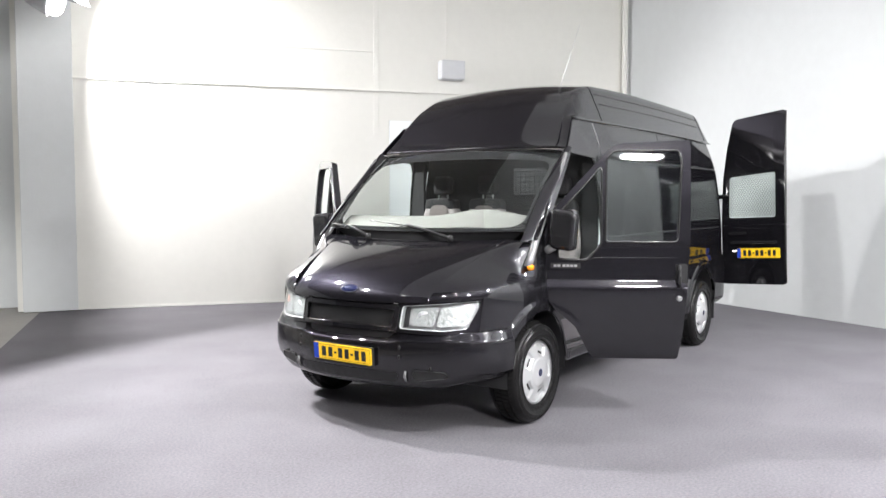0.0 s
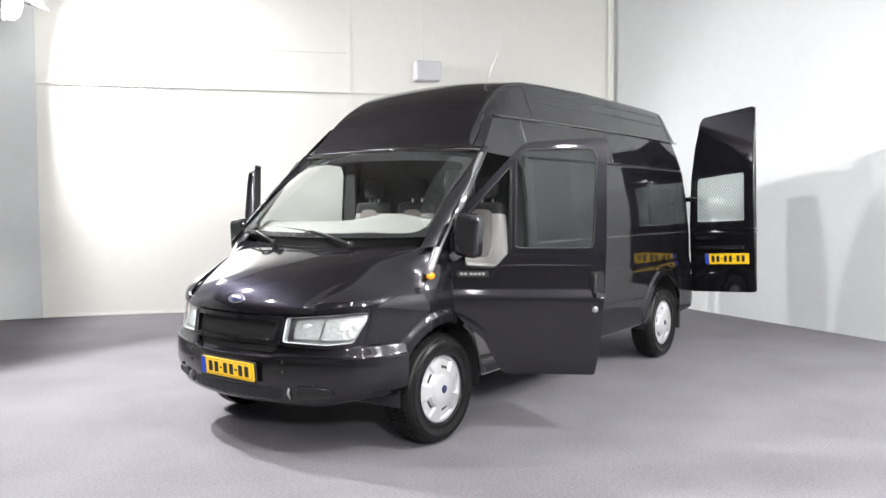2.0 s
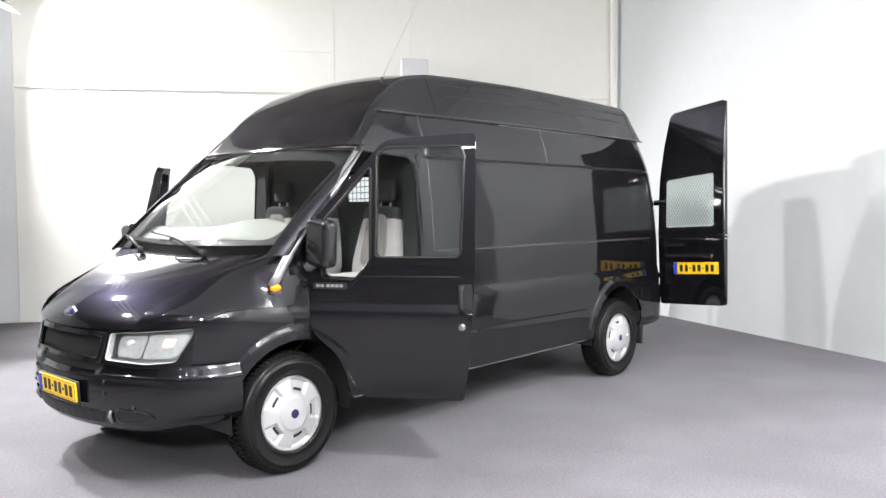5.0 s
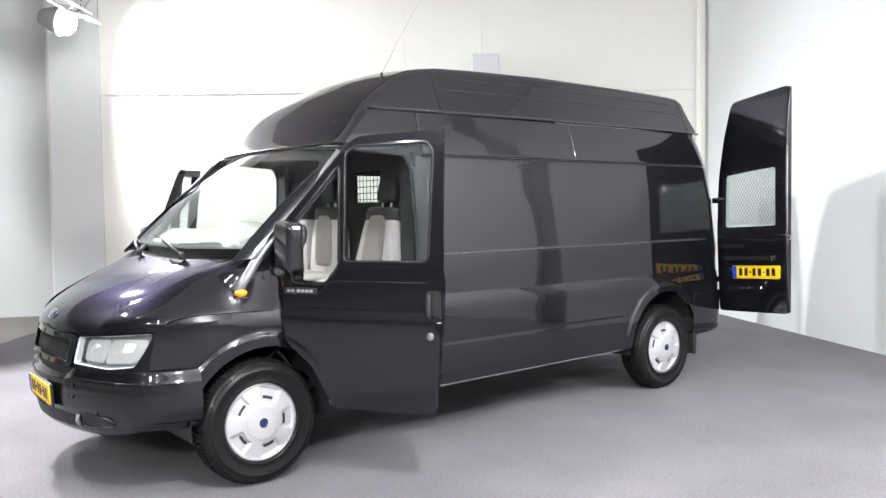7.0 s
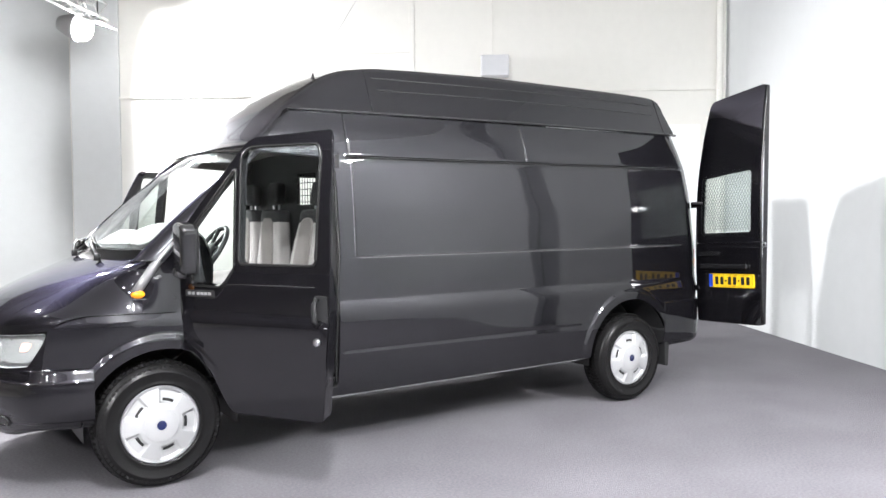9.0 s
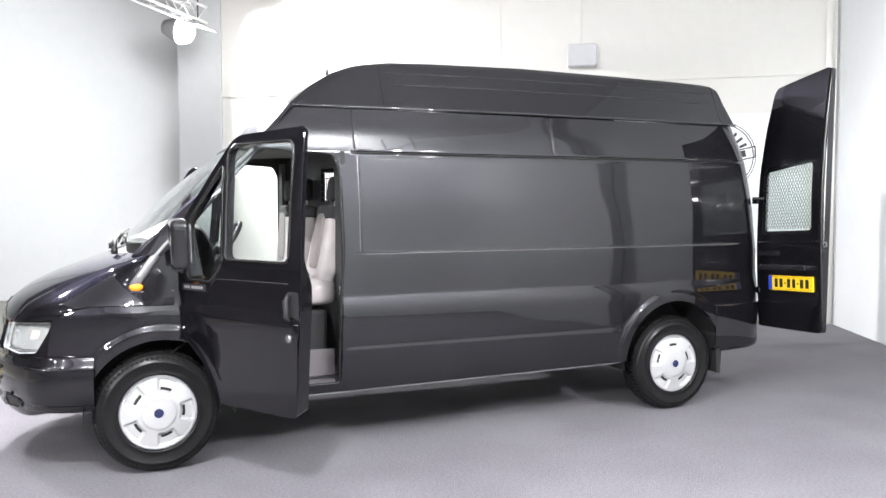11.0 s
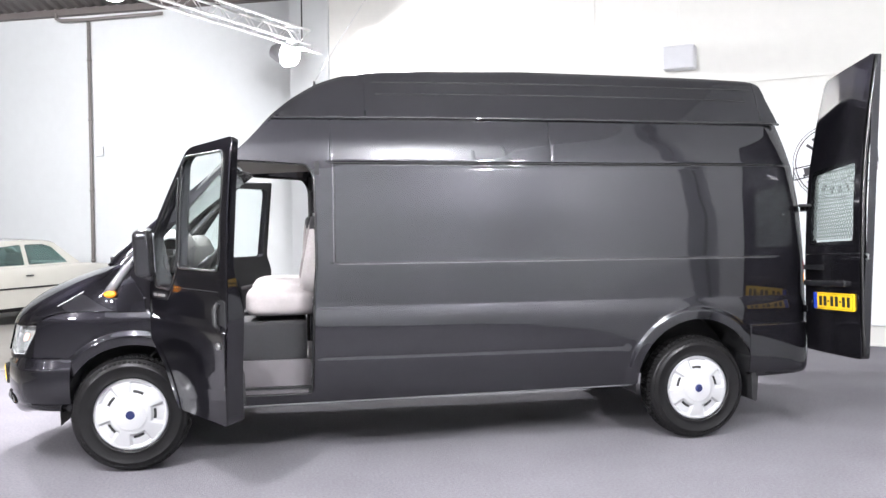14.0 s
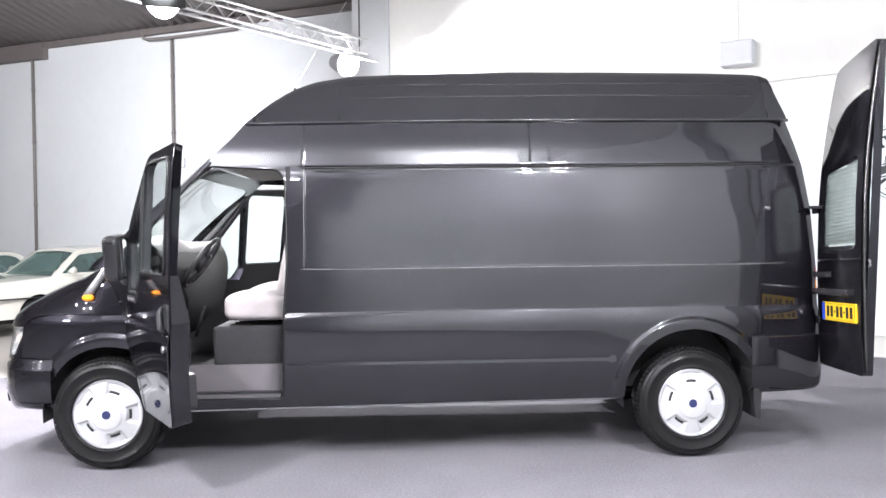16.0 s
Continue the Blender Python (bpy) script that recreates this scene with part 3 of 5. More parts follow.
DOOR = rounded([(0.125, 1.14), (0.125, 0.92), (0.20, 0.80), (0.36, 0.66), (0.455, 0.47), (0.49, 0.43), (1.115, 0.43), (1.130, 1.0), (1.150, 1.28), (1.140, 1.82), (1.095, 1.905), (0.645, 1.932), (0.585, 1.895), (0.125, 1.375)], 0.035, 3)
DOOR_HOLE = [(x * 0.985 + 0.010, z) for x, z in DOOR]
(fx, fz, fr), (bx, bz, br) = ARCHES
side_outline = (
    arc(fx, fz, fr, 178, 20)
    + [(0.46, 0.40), (0.50, 0.372), (3.28, 0.402)]
    + arc(bx, bz, br, 178, 12)
    + [(4.20, 0.42), (rear_x(0.45), 0.43)]
    + [(rear_x(z), z) for z in (0.8, 1.2, 1.6, 1.9, 2.1, 2.205)]
    + [(0.875, 2.205), (0.655, 1.985), (0.055, 1.315), (-0.02, 1.20), (0.06, sh(0))]
    + [(x, sh(x)) for x in (0.0, -0.1, -0.2, -0.3, -0.38, -0.45, -0.50, -0.555)]
    + [(-0.575, 0.80), (-0.60, 0.70), (-0.36, 0.69)]
)
rings = [p for cx, cz, r in ARCHES for k in range(1, 12) for p in arc(cx, cz, r + 0.013 * k, 196, -16, 60)]
left = cut_sheet(side_outline, [DOOR], flank_place, flank_normal, GRID_X, GRID_Z, 0.014, 0.010, rings)
part("side_panel", left, PAINT, van)
SLIDE = rounded([(1.36, 0.50), (2.66, 0.50), (2.66, 1.86), (1.36, 1.86)], 0.06)
right = cut_sheet(side_outline, [DOOR, SLIDE], flank_place, flank_normal, GRID_X, GRID_Z, 0.014, 0.010, rings)
part("side_panel", flipped(right), PAINT, van, "black side panel with its loading doorway open")

# pressed panel seams of the flank
for sgn in (-1, 1):
    x_end = 4.38
    runs = [[(x, z) for x in np.linspace(1.25, x_end, 40)] for z in (1.913, 1.264)]
    runs += [[(x, z) for z in np.linspace(1.92, 2.19, 12)] for x in (1.243, 2.728)]
    if sgn < 0:
        runs.append([(1.262, z) for z in np.linspace(1.27, 1.90, 16)])
    for k, run in enumerate(runs):
        part("panel_seam", tube([(x, sgn * (half_width(x, z) + (0.0005 if k < 2 else -0.001)), z) for x, z in run], 0.0042 if k == 0 else 0.0028, 6), INK if k < 2 else SEAL, van, "dark panel seam")

    # pale grey lines painted in for the light that the seam edges catch
    for run in ([(x, 1.2565) for x in np.linspace(1.28, 4.36, 40)], [(1.250, z) for z in np.linspace(1.27, 1.90, 16)]):
        if sgn < 0:
            part("panel_glint", tube([(x, sgn * (half_width(x, z) - 0.0005), z) for x, z in run], 0.0016, 6), MOULD, van, "thin pale line standing in for light caught on the pressed edge")

# ---------------------------------------------------------------- roof, cap and its gutter
CREST = [(0.50, 1.945), (0.60, 2.008), (0.72, 2.122), (0.86, 2.265), (1.00, 2.385), (1.16, 2.488), (1.32, 2.550), (1.55, 2.590), (1.9, 2.605), (2.6, 2.620), (3.4, 2.612), (4.0, 2.602), (4.28, 2.592), (4.42, 2.580)]


def crest(x):
    return float(np.interp(x, CRX, CRZ))


CRX = np.linspace(0.45, 4.45, 401)
_z = np.interp(CRX, [p[0] for p in CREST], [p[1] for p in CREST])
_k = np.hanning(17)
CRZ = np.convolve(np.pad(_z, 8, mode="reflect", reflect_type="odd"), _k / _k.sum(), mode="valid")


def roof_point(u, v):
    """u from windscreen to tail, v from the right gutter over the crown to the left gutter."""
    s = 2 * v - 1
    a = abs(s)
    x = 0.55 + u ** 1.25 * (4.47 - 0.55)
    zc = crest(min(x, 4.36))
    zb = min(2.212, 1.985 + (x + 0.14 * sstep(1.1, 0.55, x) - 0.665))
    zb = min(zb, zc - 0.004)
    wb = float(np.interp(zb, Z_TAB, W_TAB)) - 0.003 - 0.02 * sstep(0.9, 0.6, x)
    h = zc - zb
    lean = 0.33 * h
    top = wb - lean
    if a < 0.62:
        f = a / 0.62
        y, z = (top - 0.065) * f, zc - (0.028 + 0.012 * sstep(1.0, 1.6, x)) * f * f * min(1, h / 0.2)
    else:
        f = (a - 0.62) / 0.38
        y0, z0 = top - 0.065, zc - (0.028 + 0.012 * sstep(1.0, 1.6, x)) * min(1, h / 0.2)
        g = min(f / 0.4, 1)
        cy, cz = math.sin(g * math.pi / 2 * 0.84), 1 - math.cos(g * math.pi / 2 * 0.84)
        r = min(0.068, 0.4 * h)
        y, z = y0 + r * cy, z0 - r * cz
        if f > 0.4:
            k = (f - 0.4) / 0.6
            y1, z1 = y, z
            y, z = y1 + (wb - y1) * k, z1 + (zb - z1) * k
    tail = max(0.0, x - rear_x(max(z, 2.2)) + 0.06)
    x2 = x + 0.14 * s * s * sstep(1.1, 0.55, x)
    x2 = min(x2, rear_x(max(z, 2.2)) + 0.0)
    zt = z - 0.15 * tail if x > 4.2 else z
    return (x2, y * (1 if s > 0 else -1), zt)


roof = sheet(lambda u, v: roof_point(u, v), 90, 64, 0.012, flip=False)
part("roof", roof, PAINT, van)
for sgn in (-1, 1):
    path = [(x, sgn * (float(np.interp(2.208, Z_TAB, W_TAB)) + 0.004), 2.210 + 0.012 * math.sin((x - 0.85) / 3.6 * math.pi)) for x in np.linspace(0.86 if sgn < 0 else 1.3, 4.468, 40)]
    part("gutter", tube(path, 0.011, 8), GLOSS, van, "dark drip rail under the roof")
    for zz, x0, x1 in ((2.470, 1.52, 4.30), (2.385, 1.55, 4.25)):
        pts = []
        for x in np.linspace(x0, x1, 24):
            z = zz + 0.012 * math.sin((x - x0) / (x1 - x0) * math.pi)
            u = ((x - 0.55) / (4.47 - 0.55)) ** 0.8
            y = min((roof_point(u, v) for v in np.linspace(0.80, 1.0, 81)), key=lambda q: abs(q[2] - z))[1]
            pts.append((x, sgn * (abs(y) - 0.001), z))
        part("roof_rib", tube(pts, 0.0045, 6), INK, van, "dark groove along the roof side")

for x in (1.475, 4.34):
    u = ((x - 0.55) / (4.47 - 0.55)) ** 0.8
    for side in (0, 1):
        pts = [roof_point(u, side + (1 - 2 * side) * f) for f in np.linspace(0.01, 0.16, 8)]
        part("roof_seam", tube(pts, 0.004, 6), PAINT, van)

# ---------------------------------------------------------------- nose: bonnet, wings, screen
def front_x(y):
    return -0.900 + 0.27 * y * y + 0.197 * y ** 6


def bonnet(u, v, edge=1.0):
    s = (2 * v - 1) * edge
    yf, yb = 0.60 * s, 0.785 * s
    zf = 0.880 + 0.012 * s * s
    f = np.array((front_x(yf) + 0.22 * (zf - 0.70) - 0.004, yf, zf))
    b = np.array((-0.205 + 0.142 * s * s, yb, 1.252 + 0.022 * s * s))
    p = f + (b - f) * u
    swell = 0.074 * math.sin(math.pi * u ** 0.6) * (1 - 0.50 * s * s)
    p[2] += swell
    p[0] -= 0.35 * swell
    return p


part("bonnet", sheet(lambda u, v: bonnet(u, v, 0.990), 40, 40, 0.012, flip=True), PAINT, van)
for sgn in (0.0, 1.0):
    part("bonnet_gap", tube([bonnet(u, sgn, 0.995) - np.array((0, 0, 0.004)) for u in np.linspace(0, 1, 24)], 0.0032, 6), INK, van, "dark bonnet shut line")


def wing(u, v):
    """From the bonnet's edge (v = 0) out and down to the shoulder (v = 1), left side."""
    e = bonnet(u, 0.0, 1.0)
    xs = -0.555 + u * (0.10 + 0.555)
    zs = sh(xs)
    s = np.array((xs, -half_width(xs, zs), zs))
    a = v * math.pi / 2
    full = 0.55 + 0.45 * sstep(0.60, 0.95, u)
    k = 2 / (2 + 2.0 * sstep(0.74, 1.0, u))
    fy, fz = full * math.sin(a) ** k + (1 - full) * v, full * (1 - max(math.cos(a), 0.0) ** k) + (1 - full) * v
    x, y, z = e[0] + (s[0] - e[0]) * (0.35 * v + 0.65 * v * v), e[1] + (s[1] - e[1]) * fy, e[2] + (s[2] - e[2]) * fz
    lip = front_x(y) + 0.22 * (z - 0.70) - 0.004
    return np.array((x + (lip - x) * (1 - u) ** 4, y, z))


wing_l = sheet(wing, 48, 44, 0.012)
part("front_wing", wing_l, PAINT, van)
part("front_wing", flipped(wing_l), PAINT, van)


def screen(u, v, grow=0.0):
    s = (2 * v - 1) * (1 + grow)
    b = np.array((-0.195 + 0.105 * s * s, 0.920 * s, 1.266 + 0.026 * s * s))
    t = np.array((0.560 + 0.110 * s * s, 0.872 * s, 1.965 - 0.032 * s * s))
    p = b + (t - b) * u
    swell = 0.045 * math.sin(math.pi * u) * (1 - 0.4 * s * s)
    p += np.array((-0.6, 0, 0.75)) * swell
    return p


glass = part("windscreen", sheet(lambda u, v: screen(0.085 + 0.885 * u, v, -0.02), 24, 24, 0.006, flip=True), GLASS, van, "clear curved windscreen")
glass.visible_shadow = False
BORDER_OUT = [(0.0, 0.08), (1.6, 0.08), (1.6, 1.0), (0.0, 1.0)]
BORDER_IN = rounded([(0.03, 0.118), (1.57, 0.118), (1.55, 0.875), (0.05, 0.875)], 0.12, 8)
part("screen_band", cut_sheet(BORDER_OUT, [BORDER_IN], lambda a, b: tuple(screen(b, a / 1.6) + np.array((0.004, 0, -0.004))), lambda a, b: (-0.7, 0, 0.7), np.arange(0, 1.6, 0.05), np.arange(0, 1.0, 0.05), 0.003, 0.01), GLOSS, van, "black border printed round the windscreen")
part("header_rail", tube([screen(1.0, v, 0.02) + np.array((0.0, 0, 0.012)) for v in np.linspace(0, 1, 24)], 0.008, 8), MOULD, van)


def cowl(u, v):
    """A shallow trough from the bonnet's rear edge back and up to the glass."""
    s = (2 * v - 1) * 0.975
    p0 = np.array((-0.212 + 0.142 * s * s, 0.80 * s, 1.240 + 0.022 * s * s))
    p1 = p0 + np.array((0.105, -0.02 * s, 0.010))
    p2 = screen(0.110, v, -0.01) + np.array((0.012, 0, -0.010))
    f = min(u / 0.55, 1.0)
    g = max((u - 0.55) / 0.45, 0.0)
    return p0 + (p1 - p0) * f + (p2 - p1) * g


part("cowl", sheet(cowl, 20, 24, 0.01, flip=True), PLASTIC, van, "black plastic cowl under the windscreen")


def a_post(u, v):
    """The windscreen post, left side: v from the glass's edge out to the door's edge."""
    i = screen(u, 0.0, 0.0)
    o = np.array((0.060 + 0.60 * u, -half_width(0.060 + 0.60 * u, 1.30 + 0.655 * u) - 0.001, 1.30 + 0.655 * u))
    p = i + (o - i) * v
    c = math.sin(v * math.pi)
    return p + c * np.array((-0.014, -0.012, 0.010))


post_l = sheet(lambda u, v: a_post(-0.04 + 1.04 * u, v), 28, 9, 0.02, flip=False)
part("windscreen_post", post_l, PAINT, van)
part("windscreen_post", flipped(post_l), PAINT, van)
for sgn in (1, -1):
    # the moulding's bright reflection is put into its grey colour
    path = [(-0.122, -0.982, 1.104), (-0.078, -0.982, 1.165), (0.002, -0.977, 1.275), (0.174, -0.962, 1.472), (0.380, -0.943, 1.692), (0.585, -0.921, 1.912)]
    part("pillar_moulding", tube([(x, sgn * y, z) for x, y, z in path], [0.029, 0.028, 0.027, 0.025, 0.022, 0.018], 12), MOULD, van, "glossy black moulding along the screen post, coloured grey for its highlight")
    part("side_repeater", lathe([(0.004, -0.020), (0.02, -0.016), (0.026, 0.0), (0.02, 0.012), (0.004, 0.014)], 16, "y"), AMBER, van, "amber side indicator", at=pose(-0.108, sgn * 0.997, 1.100) @ Matrix.Diagonal((1.5, 1, 0.95, 1)))

    part("wing_trim", tube([(x, sgn * (half_width(x, 1.072) + 0.001), 1.072) for x in np.linspace(-0.135, 0.10, 12)], 0.0035, 6), MOULD, van, "thin grey trim line below the indicator")

# ---------------------------------------------------------------- front bumper, grille, lamps
def bumper_plan(t):
    """t from the left end round the nose to the right end."""
    s = 2 * t - 1
    pts = [(-0.345, 0.990), (-0.47, 0.975), (-0.59, 0.920), (-0.685, 0.81), (-0.79, 0.585), (-0.862, 0.35), (-0.897, 0.13), (-0.902, 0.0)]
    p = curve_at(pts, 1 - abs(s))
    return p[0], p[1] * (-1 if s < 0 else 1)


BUMP = [(-0.085, 0.706), (-0.026, 0.706), (-0.012, 0.703), (0.008, 0.652), (0.016, 0.645), (0.019, 0.64), (0.020, 0.61), (0.022, 0.57), (0.022, 0.49), (0.012, 0.45), (0.000, 0.385), (-0.020, 0.345), (-0.06, 0.325), (-0.12, 0.33)]


def bumper(u, v):
    x, y = bumper_plan(u)
    x1, y1 = bumper_plan(min(u + 0.004, 1.0))
    x0, y0 = bumper_plan(max(u - 0.004, 0.0))
    d = Vector((x1 - x0, y1 - y0)).normalized()
    n = Vector((-d.y, d.x))
    if n.x > 0 and abs(y) < 0.6:
        n = -n
    if abs(y) >= 0.6 and n.y * y < 0:
        n = -n
    o, z = curve_at(BUMP, v)
    dip = 0.055 * (1 - sstep(0.33, 0.42, abs(y))) * sstep(0.60, 0.70, z)
    end = sstep(0.62, 0.94, abs(y))
    z2 = z - dip + (0.055 * end if z < 0.40 else 0)
    return (x + n.x * o, y + n.y * o, z2)


part("front_bumper", sheet(bumper, 90, 34, 0.012, flip=False), PAINT, van, "black painted front bumper")


def front_surface(y, z, off=0.0):
    return (front_x(y) + 0.22 * (z - 0.70) - off, y, z)


def front_normal(y, z):
    return (-1.0, 0.54 * y + 1.18 * y ** 5, 0.22)


def front_patch(outline, holes=(), off=0.0, thick=0.01, step=0.03):
    return cut_sheet(outline, list(holes), lambda y, z: front_surface(y, z, off), front_normal, np.arange(-0.9, 0.9, step), np.arange(0.5, 1.0, step), thick, 0.008)


GRILLE_OUT = rounded([(-0.425, 0.872), (0.425, 0.872), (0.415, 0.705), (-0.415, 0.705)], 0.03)
GRILLE_IN = rounded([(-0.388, 0.845), (0.388, 0.845), (0.375, 0.730), (-0.375, 0.730)], 0.02)
part("grille_frame", front_patch(GRILLE_OUT, [GRILLE_IN], 0.010, 0.03), PAINT, van, "glossy black grille surround")
for loop in (GRILLE_IN, GRILLE_OUT):
    part("grille_edge", tube([front_surface(y, z, 0.012) for y, z in loop], 0.0035, 6, closed=True), GLOSS, van, "glossy edge of the grille surround")
part("grille_back", front_patch(GRILLE_OUT, [], -0.055, 0.006), INK, van)
bm = bmesh.new()
for k in range(-34, 35):
    for sgn in (-1, 1):
        pts = []
        for z in (0.728, 0.765, 0.805, 0.845):
            y = k * 0.023 + sgn * (z - 0.785) * 0.9
            if abs(y) < 0.392:
                pts.append(front_surface(y, z, -0.012))
        if len(pts) > 1:
            tube(pts, 0.0028, 4, bm)
part("grille_mesh", bm, PLASTIC, van, "black honeycomb grille mesh")
part("grille_sill", front_patch([(-0.36, 0.700), (0.36, 0.700), (0.36, 0.62), (-0.36, 0.62)], [], -0.03, 0.01), PLASTIC, van)

HEAD = rounded([(-0.432, 0.868), (-0.426, 0.722), (-0.70, 0.712), (-0.830, 0.728), (-0.872, 0.850), (-0.880, 0.906), (-0.68, 0.888)], 0.02)
fascia = front_patch([(-0.40, 0.900), (-0.40, 0.70), (-0.60, 0.69), (-0.885, 0.69), (-0.895, 0.925), (-0.66, 0.905)], [HEAD], 0.002, 0.012)
part("lamp_panel", fascia, PAINT, van)
part("lamp_panel", flipped(fascia), PAINT, van)
lens = front_patch(HEAD, [], 0.004, 0.004)
bowl = front_patch(HEAD, [], -0.060, 0.004)
for flip in (False, True):
    ok = flipped if flip else (lambda d: d)
    sg = -1 if flip else 1
    lamp = part("headlight", ok(lens), LENS, van, "clear headlight with silver reflectors and amber indicator")
    lamp.visible_shadow = False
    part("reflector", ok(bowl), MOULD, lamp)
    bm = bmesh.new()
    fr = [bm.verts.new((front_surface(y, z, 0.002)[0], sg * y, z)) for y, z in HEAD]
    bk = [bm.verts.new((front_surface(y, z, -0.062)[0], sg * y, z)) for y, z in HEAD]
    for i in range(len(HEAD)):
        j = (i + 1) % len(HEAD)
        bm.faces.new((fr[i], fr[j], bk[j], bk[i]))
    bmesh.ops.recalc_face_normals(bm, faces=bm.faces)
    part("lamp_housing", bm, REFLECT, lamp)
    rimpts = [front_surface(y, z, -0.006) for y, z in HEAD]
    part("lamp_rim", tube([(x, sg * y, z) for x, y, z in rimpts], 0.0045, 6, closed=True), SILVER, lamp)
    cell_a = front_patch(rounded([(-0.478, 0.850), (-0.472, 0.742), (-0.630, 0.735), (-0.655, 0.865)], 0.03), [], -0.030, 0.012)
    cell_b = front_patch(rounded([(-0.668, 0.868), (-0.645, 0.735), (-0.815, 0.745), (-0.855, 0.872)], 0.03), [], -0.024, 0.012)
    part("lamp_cell", ok(cell_a), REFLECT, lamp, "clear ribbed beam section")
    part("lamp_cell", ok(cell_b), REFLECT, lamp, "clear ribbed corner section")
    shade = front_patch(rounded([(-0.438, 0.860), (-0.434, 0.728), (-0.466, 0.730), (-0.470, 0.862)], 0.008), [], -0.034, 0.008)
    part("inner_shade", ok(shade), PLASTIC, lamp, "dark inner strip")
    for yy, zz, rr in ((-0.555, 0.797, 0.040),):
        part("lamp_bowl", lathe([(rr, -0.006), (rr, 0.004), (rr * 0.8, 0.012), (rr * 0.45, 0.022), (0.012, 0.026), (0.010, 0.0), (0.002, -0.004)], 28, "x"), SILVER, lamp, at=pose(front_surface(yy, zz)[0] + 0.040, sg * yy, zz, 0, 0, sg * 25))
    glow = front_patch(rounded([(-0.742, 0.800), (-0.792, 0.804), (-0.806, 0.850), (-0.752, 0.852)], 0.016), [], -0.016, 0.006)
    part("indicator", ok(glow), material("peach_lens", (0.78, 0.42, 0.32), 0.3, coat=1.0) if not flip else bpy.data.materials["peach_lens"], lamp, "peach orange indicator")

def plate(parent, m, wide=1.0):
    """A yellow number plate, its characters as bars; faces -x at the pose m."""
    ob = part("number_plate", prism(rounded([(-0.26, -0.056), (0.26, -0.056), (0.26, 0.056), (-0.26, 0.056)], 0.012), "x", -0.004, 0.004), YELLOW, parent, "yellow number plate with black bars", smooth=False, at=m @ Matrix.Diagonal((1, wide, 1, 1)))
    part("plate_edge", tube([(-0.005, y, z) for y, z in rounded([(-0.25, -0.047), (0.25, -0.047), (0.25, 0.047), (-0.25, 0.047)], 0.012)], 0.0012, 4, closed=True), INK, ob)
    part("plate_band", box((-0.0065, 0.215, -0.054), (-0.003, 0.258, 0.054)), BLUE, ob, smooth=False)
    for y in (0.165, 0.105, 0.015, -0.045, -0.135, -0.195):
        part("bar", box((-0.0062, y - 0.018, -0.033), (-0.003, y + 0.018, 0.033)), INK, ob, smooth=False)
    for y in (0.060, -0.090):
        part("bar", box((-0.0062, y - 0.010, -0.006), (-0.003, y + 0.010, 0.006)), INK, ob, smooth=False)
    return ob


plate(van, pose(-0.932, -0.01, 0.530, 0, -4, -1.5))
part("plate_holder", prism(rounded([(-0.27, -0.075), (0.27, -0.075), (0.27, 0.062), (-0.27, 0.062)], 0.01), "x", 0.002, 0.016), PLASTIC, van, smooth=False, at=pose(-0.930, -0.01, 0.530, 0, -4, -1.5))

# lower grille, fog recesses, sensors and tow eye in the bumper
def on_bumper(y, z, off=0.0):
    ts = np.linspace(0.0, 0.5, 120) if y < 0 else np.linspace(0.5, 1.0, 120)
    t = min(ts, key=lambda q: abs(bumper_plan(q)[1] - y))
    k = min(np.linspace(0, 1, 80), key=lambda q: abs(bumper(t, q)[2] - z))
    p = bumper(t, k)
    return (p[0] - off, p[1], p[2])


for sg in (-1, 1):
    slot_pts = rounded([(0.52, 0.385), (0.72, 0.400), (0.74, 0.425), (0.72, 0.445), (0.52, 0.455)], 0.03)
    part("fog_recess", cut_sheet([(sg * y, z) for y, z in slot_pts], [], lambda y, z: on_bumper(y, z, 0.004), lambda y, z: (-1, sg * 0.6, 0), [], [], 0.003, 0.02), INK, van, "dark fog lamp recess", smooth=False)
    part("recess_rim", tube([on_bumper(sg * y, z, 0.005) for y, z in slot_pts], 0.006, 6, closed=True), GLOSS, van, "glossy rim round the fog lamp recess")
    for y, z in ((0.43, 0.60), (0.43, 0.545), (0.62, 0.47)):
        p = on_bumper(sg * y, z, 0.0)
        part("parking_sensor", lathe([(0.013, 0.004), (0.013, -0.004), (0.003, -0.006)], 14, "x"), INK, van, at=pose(*p, 0, 0, sg * 22))
    part("tow_eye", tube([on_bumper(sg * 0.47, 0.445, 0.004), on_bumper(sg * 0.475, 0.41, 0.018), on_bumper(sg * 0.47, 0.375, 0.004)], 0.010, 8), MOULD, van, "grey tow eye")
part("lower_grille", cut_sheet(rounded([(-0.40, 0.365), (0.40, 0.365), (0.42, 0.435), (-0.42, 0.435)], 0.02), [], lambda y, z: on_bumper(y, z, 0.004), lambda y, z: (-1, 0.5 * y, 0), np.arange(-0.4, 0.4, 0.08), [0.385], 0.003, 0.01), PLASTIC, van, "black lower air intake", smooth=False)

# badge on the bonnet
part("badge", lathe([(0.070, 0.0), (0.072, 0.006), (0.064, 0.011), (0.004, 0.012)], 32, "z"), BADGE, van, "oval blue badge", at=pose(*(Vector(bonnet(0.075, 0.5)) + Vector((-0.004, 0, 0.004))), 0, -52, 0) @ Matrix.Diagonal((0.42, 1.0, 1, 1)))
part("badge_edge", tube([(0.030 * math.cos(a), 0.071 * math.sin(a), 0.008) for a in np.linspace(0, 2 * math.pi, 33)[:-1]], 0.0035, 6, closed=True), CHROME, van, "chrome badge rim", at=pose(*(Vector(bonnet(0.075, 0.5)) + Vector((-0.004, 0, 0.004))), 0, -52, 0))

